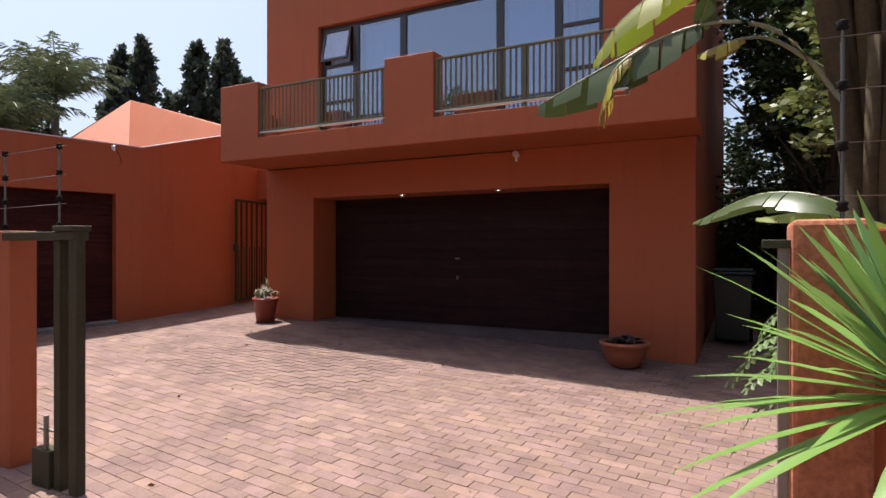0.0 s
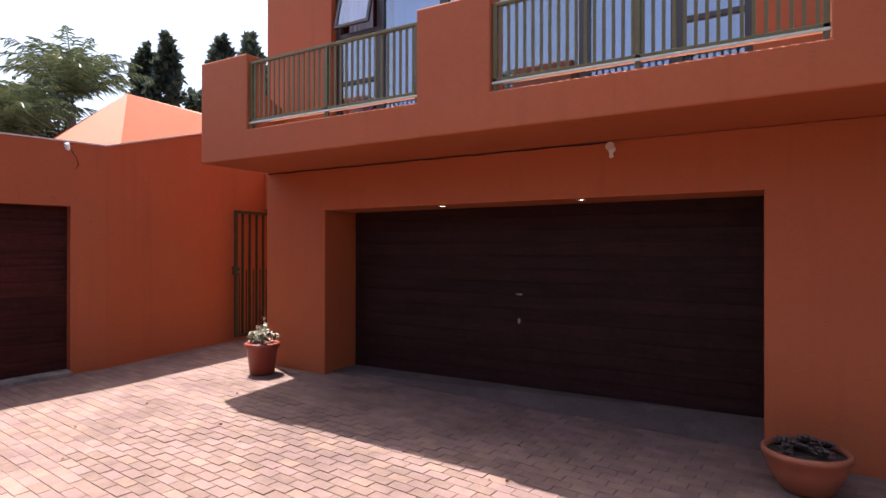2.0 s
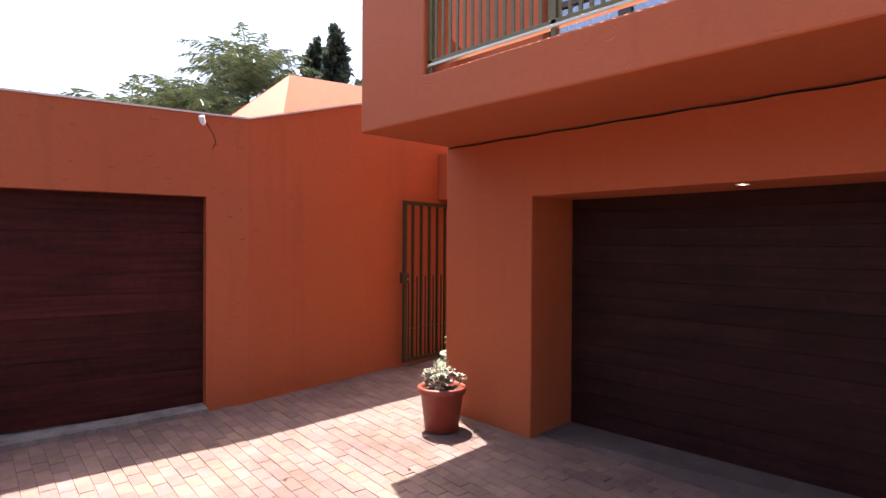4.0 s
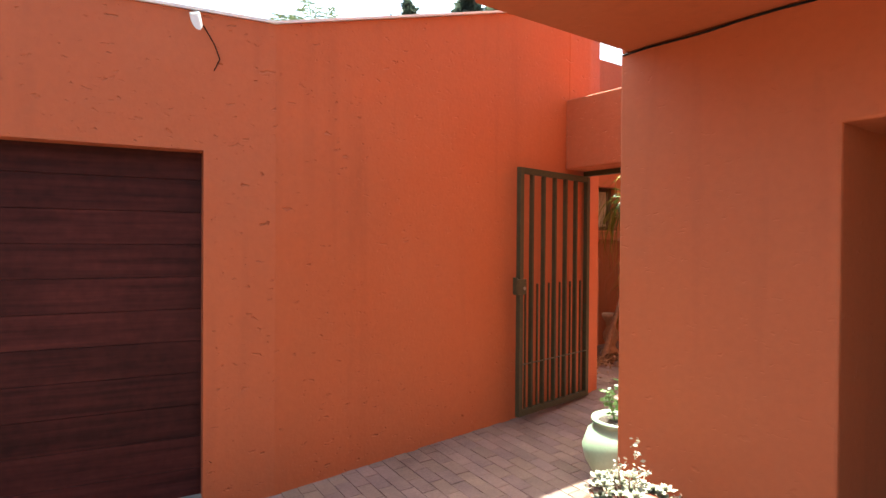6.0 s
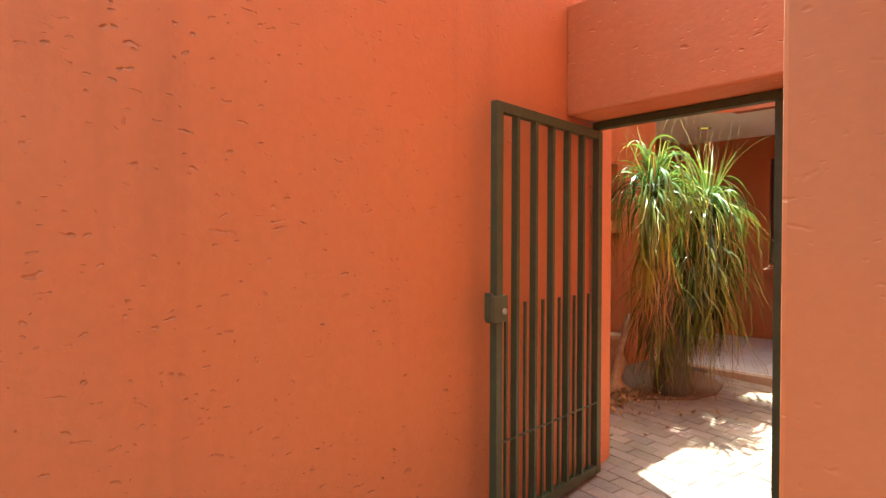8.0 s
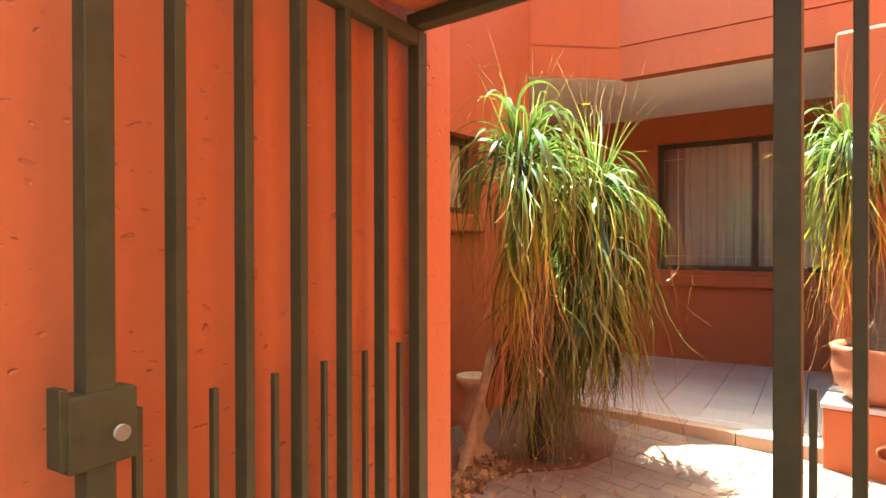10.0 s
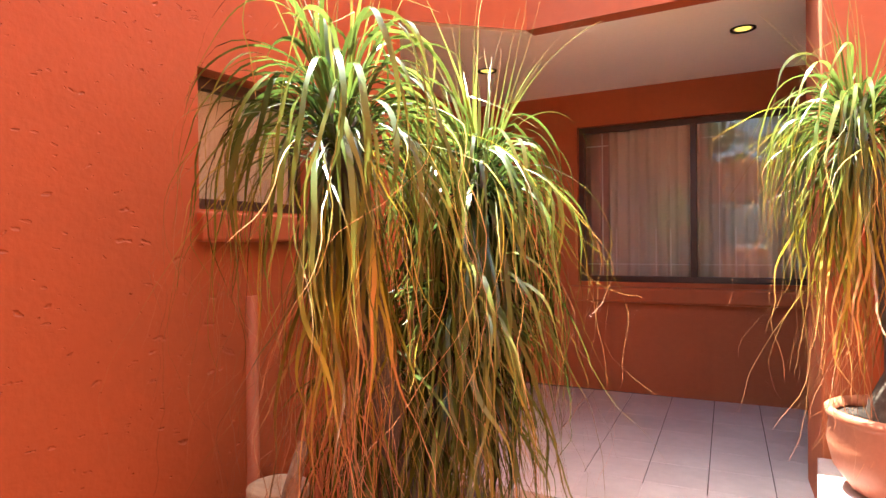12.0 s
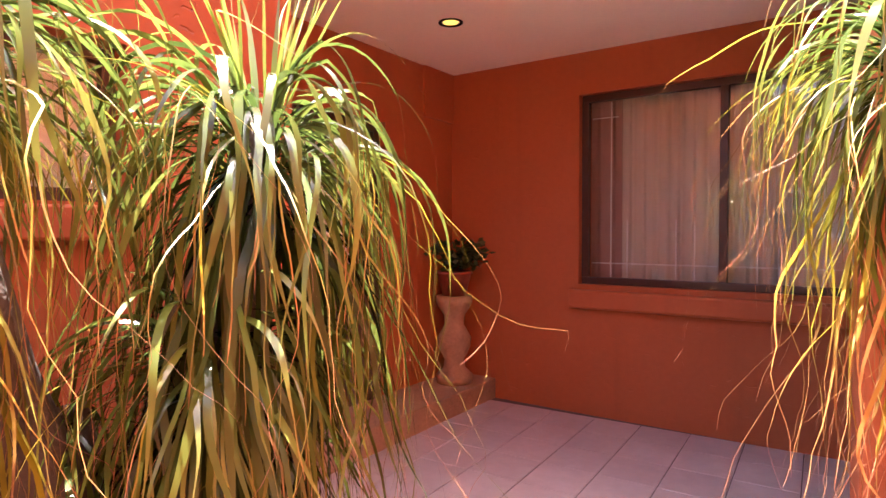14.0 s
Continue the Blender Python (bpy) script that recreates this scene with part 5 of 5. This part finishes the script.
for k in range(11):
    f = k / 10
    x0, x1 = 1.50 + 0.22 * f, 1.12 + 0.72 * f + 0.05 * math.sin(7 * k)
    bm = bmesh.new()
    tube(bm, [(x0, 2.45 + 0.06 * (k % 3), 0.9), (x0 - 0.08 + 0.12 * f, 2.5 + 0.06 * (k % 3), 1.9), (0.4 * x0 + 0.6 * x1, 2.55 + 0.07 * (k % 3), 2.9), (x1, 2.6 + 0.08 * (k % 3), 4.2)], 0.085, 10, 0.45)
    for v in bm.verts:
        v.co.y = 2.55 + (v.co.y - 2.55) * 0.7
    part("leaf_stalk", bm, STEM, t, "broad olive-brown leaf stalk")
for rib, w, m_, torn, drop, *fold in (
    ([(1.36, 2.50, 2.30), (1.11, 2.43, 2.66), (0.89, 2.29, 2.74), (0.67, 2.35, 2.78), (0.45, 2.37, 2.74), (0.16, 2.37, 2.63), (-0.26, 2.37, 2.44)], 0.074, BANANA, 0.9, 0.6, -2.6, 0.48),
    ([(1.30, 2.60, 2.50), (1.04, 2.48, 2.68), (0.86, 2.29, 2.65), (0.67, 2.33, 2.61)], 0.044, BANANADRY, 0.8, 0.9, -1.0, 0.6),
    ([(1.30, 2.60, 3.00), (0.95, 2.48, 3.27), (0.77, 2.33, 3.04), (0.67, 2.37, 2.77)], 0.113, BANANA, 0.3, 0.5, -0.3, 0.4),
    ([(0.40, 2.37, 2.72), (0.24, 2.34, 2.61), (0.17, 2.33, 2.46), (0.14, 2.33, 2.31)], 0.104, BANANADRY, 1.0, 0.9, -0.6),
    ([(1.40, 2.60, 2.90), (1.00, 2.57, 3.25), (0.57, 2.46, 3.11), (0.24, 2.50, 2.94), (0.06, 2.50, 2.71)], 0.113, BANANAYEL, 0.8, 0.8, -1.1),
    ([(1.75, 2.5, 1.2), (1.42, 2.6, 1.74), (1.02, 2.8, 1.88), (0.6, 2.95, 1.72)], 0.16, BANANA, 0.2, 0.3, -0.35),
    ([(1.72, 2.4, 1.2), (1.55, 2.3, 1.62), (1.2, 2.2, 1.72), (0.95, 2.15, 1.70)], 0.09, BANANAYEL, 0.1, 0.4, -0.2),
    # three leaves overhead, out of view, added to shade the long leaf below
    ([(1.5, 2.6, 4.1), (1.1, 2.9, 4.75), (0.6, 3.2, 4.95), (0.15, 3.4, 4.8)], 0.30, BANANA, 0.4, 0.7),
    ([(1.5, 2.5, 4.2), (1.3, 2.6, 4.9), (0.95, 2.7, 5.2), (0.5, 2.8, 5.15)], 0.30, BANANA, 0.4, 0.7),
    ([(1.5, 2.7, 4.1), (1.3, 3.2, 4.8), (1.0, 3.8, 5.0), (0.7, 4.3, 4.8)], 0.30, BANANA, 0.4, 0.7),
    ([(1.9, 2.6, 3.2), (2.0, 2.9, 4.3), (1.7, 3.2, 5.0), (1.2, 3.5, 5.1)], 0.28, BANANA, 0.5, 0.9),
    ([(1.95, 2.6, 3.4), (2.5, 2.5, 4.4), (3.0, 2.3, 4.6), (3.5, 2.2, 4.3)], 0.28, BANANA, 0.5, 0.9),
    ([(1.7, 2.5, 2.6), (2.2, 2.9, 3.4), (2.7, 3.3, 3.5), (3.1, 3.6, 3.2)], 0.25, BANANA, 0.5, 0.9),
    ([(1.55, 2.6, 2.6), (1.4, 3.0, 3.5), (1.2, 3.5, 4.2), (0.8, 3.9, 4.4)], 0.24, BANANA, 0.5, 0.8),
):
    broad_leaf(t, rib, w, rng, m_, torn, drop, *fold)

# fern at the foot of the pier and leaves blown on the bricks
rng = random.Random(14)
t = thing("fern", "lush bright green fern beside the entrance pier", "plant", at=(1.34, 2.15, gz(1.34, 2.15)))
bm = bmesh.new()
tube(bm, [(0, 0, -0.03), (0.03, 0, 0.7), (0, 0, 1.4)], 0.05, 9, 0.8)
part("stem", bm, STEM, t)
for i in range(34):
    az, e, L = i * 2.4, rng.uniform(20, 75), rng.uniform(0.45, 0.7)
    V, F = [], []
    p = Vector((0, 0, 0.85 + 0.55 * rng.random()))
    for k in range(16):
        d = Vector((math.cos(az) * math.cos(radians(e)), math.sin(az) * math.cos(radians(e)), math.sin(radians(e))))
        sd = Vector((-math.sin(az), math.cos(az), 0))
        q = p + d * L / 16
        w = 0.11 * math.sin(math.pi * (0.12 + 0.86 * k / 16))
        for s_ in (-1, 1):
            b_ = len(V)
            V.extend([tuple(p), tuple(p + sd * s_ * w * 0.5 + d * 0.03), tuple(p + sd * s_ * w + d * 0.02 - Vector((0, 0, w * 0.2))), tuple(p + sd * s_ * w * 0.5 - d * 0.012)])
            F.append((b_, b_ + 1, b_ + 2, b_ + 3))
        p = q
        e -= 7
    raw("frond", V, F, HERB, t)
V, F = [], []
for _ in range(60):
    x, y = rng.uniform(-6.5, 2.5), rng.uniform(1.2, 6.0)
    leaf_cloud(V, F, (x, y, gz(x, y) + 0.008), 0.006, 1, 0.045, rng, 0.1, 0.15)
tagged(raw("blown_leaves", V, F, DRYLEAF), "few small dry leaves blown across the bricks", "leaf litter", kind="stuff")

# ---- trees ----
def leafy_tree(name, at, height, spread, label, rng, clumps=60, leaves=80, size=0.12, material=TREELEAF, low=0.35, trunk_r=0.14):
    t = thing(name, label, "tree", at=at)
    bm = bmesh.new()
    top = Vector((0.2, 0.1, height * 0.75))
    tube(bm, [(0, 0, -0.1), (0.05, 0.05, height * 0.3), (0.15, 0.05, height * 0.55), tuple(top)], trunk_r, 10, 0.35)
    V, F = [], []
    for i in range(clumps):
        a, r = rng.uniform(0, 6.283), spread * math.sqrt(rng.uniform(0.02, 1))
        z = height * rng.uniform(low, 1.0)
        fat = 1 - 0.5 * abs((z / height - (low + 1) / 2) / (1 - low)) * 1.6
        c = Vector((math.cos(a) * r * fat, math.sin(a) * r * fat, z))
        leaf_cloud(V, F, c, spread * rng.uniform(0.14, 0.26), leaves, size, rng, 0.6)
        if i % 4 == 0:
            s0 = Vector((0.1, 0.05, max(0.3, c.z - height * 0.22)))
            tube(bm, [tuple(s0), tuple(s0.lerp(c, 0.5) + Vector((0, 0, 0.1))), tuple(c)], trunk_r * 0.28, 6, 0.25)
    part("trunk", bm, BARK, t)
    raw("crown", V, F, material, t)
    return t


rng = random.Random(77)
leafy_tree("garden_tree", (2.9, 10.6, gz(2.9, 10.6)), 8.2, 2.5, "dense dark evergreen tree beyond the side passage", rng, 150, 110, 0.13, low=0.22)
leafy_tree("garden_tree", (5.2, 8.0, gz(5.2, 8.0)), 7.6, 2.3, "dense dark evergreen tree beside the driveway", rng, 130, 100, 0.13, low=0.2)
leafy_tree("garden_tree", (1.6, 15.0, gz(1.6, 14)), 9.0, 2.2, "dark evergreen tree behind the passage", rng, 170, 110, 0.14, low=0.15)
leafy_tree("garden_tree", (4.2, 14.6, gz(4.2, 14)), 9.5, 2.6, "dark evergreen tree behind the passage", rng, 190, 110, 0.14, low=0.15)
leafy_tree("garden_tree", (3.2, 7.4, gz(3.2, 7.4)), 6.2, 1.7, "dark broad-leaved tree overhanging the passage", rng, 120, 100, 0.12, low=0.3)
leafy_tree("garden_tree", (1.9, 9.3, gz(1.9, 9.3)), 6.6, 1.5, "dark leafy tree over the side passage", rng, 130, 100, 0.12, low=0.38)
leafy_tree("garden_tree", (3.1, 5.0, gz(3.1, 5.0)), 6.8, 1.7, "dark leafy tree behind the giant strelitzia", rng, 120, 90, 0.12, low=0.42)
leafy_tree("lime_shrub", (1.75, 4.8, gz(1.75, 4.8)), 3.6, 0.8, "feathery olive willow-leaved shrub beside the driveway", rng, 42, 70, 0.10, WILLOW, low=0.66, trunk_r=0.045)
V, F = [], []
for i in range(840):
    if i >= 640:
        x, y = rng.uniform(0.45, 2.0), rng.uniform(10.6, 11.6)
    elif i % 3 == 0:
        x, y = rng.uniform(0.4, 6.5), rng.uniform(11.6, 13.0)
    elif i % 3 == 1:
        x, y = rng.uniform(1.9, 2.5), rng.uniform(6.4, 12.6)
    else:
        x, y = rng.uniform(2.3, 6.5), rng.uniform(6.0, 7.0)
    leaf_cloud(V, F, (x, y, gz(x, y) + rng.uniform(0.1, 1.6) + (1.4 * rng.random() if i % 3 == 0 else 0)), 0.34, 90, 0.08, rng)
tagged(raw("hedge", V, F, TREELEAF), "dense dark hedge along the side passage", "hedge", kind="stuff")
box("garden_wall", (0.35, 16.6, -0.3), (7.2, 16.85, 3.2), ORANGE, bw)

leafy_tree("verge_tree", (-6.3, -0.5, gz(-6.3, -0.5)), 5.6, 2.2, "small leafy verge tree hanging over the boundary wall", rng, 70, 40, 0.11, TREELEAF, low=0.55, trunk_r=0.09)


def conifer(at, h, r, rng, label):
    t = thing("conifer", label, "tree", "conifers behind the roof", at)
    bm = bmesh.new()
    tube(bm, [(0, 0, -0.2), (0, 0, h * 0.5), (0, 0, h * 0.93)], 0.22, 8, 0.15)
    part("trunk", bm, BARK, t)
    V, F = [], []
    for i in range(120):
        f = rng.uniform(0.12, 1.0) ** 0.8
        rr = r * (1.0 - f) ** 0.65 * rng.uniform(0.3, 1.25)
        a = rng.uniform(0, 6.283)
        leaf_cloud(V, F, (math.cos(a) * rr, math.sin(a) * rr, h * f + rng.uniform(-0.3, 0.4)), 0.50 * (1.15 - f), 40, 0.34, rng, 1.4, 1.6)
    raw("crown", V, F, CONIFER, t)
    return t


rng = random.Random(3)
for x, y, h, r in ((-26.3, 17.0, 10.6, 1.7), (-24.9, 17.2, 10.9, 1.8), (-20.9, 17.0, 10.0, 1.8), (-19.6, 17.3, 9.9, 1.9), (-22.2, 16.6, 7.6, 1.1), (-18.4, 17.5, 8.2, 1.1)):
    conifer((x, y, 0.3), h, r, rng, "tall dark columnar conifer behind the roof")


def feather_palm(at, h, rng, label, n=32, L=3.3):
    t = thing("feather_palm", label, "palm tree", "palms behind the roof", at)
    bm = bmesh.new()
    tube(bm, [(0, 0, -0.2), (0.1, 0, h * 0.5), (0.15, 0.1, h)], 0.2, 12, 0.7)
    part("trunk", bm, BARK, t)
    for i in range(n):
        az, el = i * 2.4 + rng.uniform(-0.2, 0.2), 89 - 46 * (i / n)
        V, F = [], []
        p, e = Vector((0.15, 0.1, h)), el
        ln = L * rng.uniform(0.8, 1.1)
        seg = 26
        for k in range(seg):
            d = Vector((math.cos(az) * math.cos(radians(e)), math.sin(az) * math.cos(radians(e)), math.sin(radians(e))))
            q = p + d * ln / seg
            f = k / seg
            sd = Vector((-math.sin(az), math.cos(az), 0))
            b = len(V)
            V.extend([tuple(p - sd * 0.02), tuple(p + sd * 0.02), tuple(q + sd * 0.02), tuple(q - sd * 0.02)])
            F.append((b, b + 1, b + 2, b + 3))
            if f > 0.12:
                for s_ in (-1, 1):
                    for u in range(2):
                        ll = 0.75 * math.sin(math.pi * min(0.98, 0.12 + 0.85 * f)) * rng.uniform(0.45, 1.2)
                        dd = (sd * s_ * rng.uniform(0.5, 1.0) + d * rng.uniform(0.4, 0.9) + Vector((0, 0, rng.uniform(-1.0, -0.05)))).normalized()
                        o = p.lerp(q, u * 0.5)
                        b = len(V)
                        V.extend([tuple(o), tuple(o + d * 0.016), tuple(o + dd * ll * 0.6 + d * 0.013 + Vector((0, 0, 0.05))), tuple(o + dd * ll)])
                        F.append((b, b + 1, b + 2, b + 3))
            p = q
            e = max(-75, e - 95 * (ln / seg) / ln * (0.15 + 1.9 * f))
        raw("frond", V, F, FROND, t)
    return t


rng = random.Random(9)
feather_palm((-23.9, 12.5, 0.3), 7.0, rng, "feather palm with arching fronds behind the roof")
feather_palm((-23.8, 10.4, 0.3), 5.2, rng, "shorter feather palm behind the roof")
feather_palm((-24.6, 8.6, 0.3), 4.3, rng, "feather palm with drooping fronds behind the roof")
leafy_tree("far_tree", (-25.6, 11.6, 0.2), 7.6, 2.3, "shaggy dark green tree among the palms behind the roof", rng, 90, 80, 0.22, TREELEAF, low=0.4)
leafy_tree("far_tree", (-30, 9.2, 0.2), 7.3, 3.6, "grey-green tree beyond the wing roof", rng, 80, 60, 0.35, GREYLEAF, low=0.4)
leafy_tree("far_tree", (-33, 6.0, 0.2), 7.2, 3.6, "grey-green tree beyond the wing roof", rng, 80, 60, 0.35, GREYLEAF, low=0.4)

# across the street: a plain wall and trees that close the place behind
street = structure(thing("street_wall", "street wall", "wall"), "plain orange wall across the street", "wall")
box("wall", (-40, -9.3, -1.5), (30, -9.0, 1.6), ORANGE, street)
for x in (-16, -9.5, -3, 4):
    leafy_tree("street_tree", (x, -12.5, -0.8), 8.5, 3.4, "broad green street tree across the road", rng, 60, 60, 0.4, TREELEAF, low=0.25)

# ---- porch tiles, kerb and brick paving ----
def slab_mesh(name, a, b, h, ch, material):
    """A piece a by b, h thick, with a chamfered top, centred, its top at 0."""
    V = []
    for z, s in ((-h, 0), (-ch, 0), (0, ch)):
        x, y = a / 2 - s, b / 2 - s
        V.extend([(-x, -y, z), (x, -y, z), (x, y, z), (-x, y, z)])
    F = [(8, 9, 10, 11)]
    for r in (0, 4):
        for i in range(4):
            F.append((r + i, r + (i + 1) % 4, r + 4 + (i + 1) % 4, r + 4 + i))
    me = bpy.data.meshes.new(name)
    me.from_pydata(V, [], F)
    me.materials.append(material)
    return me


tile_me = slab_mesh("tile", 0.312, 0.3148, 0.012, 0.0015, TILE)
tf = structure(thing("floor_porch", "porch floor", "floor"), "pale glazed square tiles with dark grout on the porch", "floor")
TA = radians(6.5)
front = lambda x: 11.06 + 0.018 * (x + 9.04)
for i in range(-2, 14):
    for j in range(0, 9):
        c = Vector((-9.148 + 0.01 + 0.159, 13.44 - 0.16, 0)) + Vector((math.cos(TA), math.sin(TA), 0)) * 0.318 * (i - 4) - Vector((-math.sin(TA), math.cos(TA), 0)) * 0.318 * j
        u = PORCH.inverted() @ c
        if u.x < 0.12 or u.y > -0.05 or c.y < front(c.x) + 0.14 or c.x > -6.75:
            continue
        if c.x > -7.3 and c.y < 12.0:
            continue
        o = new("tile", tile_me)
        o.parent = tf
        o.matrix_world = Matrix.Translation((c.x, c.y, FLOOR_Z)) @ pose(0, 0, 0, 0, 0, 6.5)
kerb_me = slab_mesh("kerb_brick", 0.318, 0.10, 0.16, 0.006, KERBM)
kerb = structure(thing("kerb", "porch kerb", "kerb"), "row of clay kerb bricks along the porch edge", "kerb")
for i in range(9):
    x = -9.45 + 0.325 * i
    o = new("kerb_brick", kerb_me)
    o.parent = kerb
    o.matrix_world = Matrix.Translation((x, front(x) + 0.05, FLOOR_Z - 0.002)) @ pose(0, 0, 0, 0, 0, 1.03)
W2 = raw("tile_border", [(-9.6, front(-9.6) + 0.1, FLOOR_Z - 0.003), (-7.5, front(-7.5) + 0.1, FLOOR_Z - 0.003), (-7.5, front(-7.5) + 0.5, FLOOR_Z - 0.003), (-9.6, front(-9.6) + 0.5, FLOOR_Z - 0.003)], [(0, 1, 2, 3)], TILE, tf, "narrow cut tiles at the edge")
raw("tile_border", [tuple(PORCH @ Vector(q)) for q in ((0.0, -2.3, FLOOR_Z - 0.005), (3.5, -2.3, FLOOR_Z - 0.005), (3.5, 0, FLOOR_Z - 0.005), (0.0, 0, FLOOR_Z - 0.005))], [(0, 1, 2, 3)], GROUT, tf, "dark grout bed")

pave = structure(thing("paving", "paving", "paving"), "reddish clay brick paving in stretcher bond", "paving")
LX, LY = 0.2, 0.105
brick_me = slab_mesh("brick", LX - 0.0035, LY - 0.0035, 0.03, 0.0025, BRICK)
tilt = Matrix(((1, 0, 0, 0), (0, 1, 0, 0), (-0.03, 0.045, 1, 0), (0, 0, 0, 1)))
def paved(x, y):
    if y < 1.0:
        return -5 < x < 4 and y > -1.6
    left = -8.28 - (0.17 * (5.29 - y) if y < 5.29 else 0.036 * (y - 5.29))
    if y < 6.52 or (GL + 0.06 < x < GR - 0.06 and y < 6.72):
        return left < x < 6.5
    if y < 8.7:
        return left < x < -6.68 or 0.36 < x < 2.6
    return (-9.58 < x < -6.68 and y < 11.04) or (0.36 < x < 1.8 and y < 14)


PA = radians(-4.5)
PC, PS = math.cos(PA), math.sin(PA)
rng = random.Random(2)
V, F = [], []
base_v = [tuple(v.co) for v in brick_me.vertices]
base_f = [tuple(p.vertices) for p in brick_me.polygons]
near = 0
for j in range(-26, 150):
    for i in range(-56, 40):
        u, v = (i + 0.5 * (j % 2)) * LX, j * LY
        x, y = PC * u - PS * v, PS * u + PC * v
        if not paved(x, y):
            continue
        dx, dy, dz, da = rng.uniform(-0.0012, 0.0012), rng.uniform(-0.0012, 0.0012), rng.uniform(-0.0025, 0.0015), PA + rng.uniform(-0.006, 0.006)
        if near < 300 and 3.4 < y < 5.6 and -5.6 < x < -2.6:
            o = new("brick", brick_me)
            o.parent = pave
            o.matrix_world = Matrix.Translation((x + dx, y + dy, gz(x, y) + dz)) @ tilt @ pose(0, 0, 0, 0, 0, math.degrees(da))
            near += 1
            continue
        k = len(V)
        c, s = math.cos(da), math.sin(da)
        for (vx, vy, vz) in base_v:
            px, py = x + dx + c * vx - s * vy, y + dy + s * vx + c * vy
            V.append((px, py, gz(px, py) + dz + vz))
        F.extend([tuple(k + q for q in f) for f in base_f])
o = raw("bricks", V, F, BRICK, pave)
o["kind"] = "stuff"
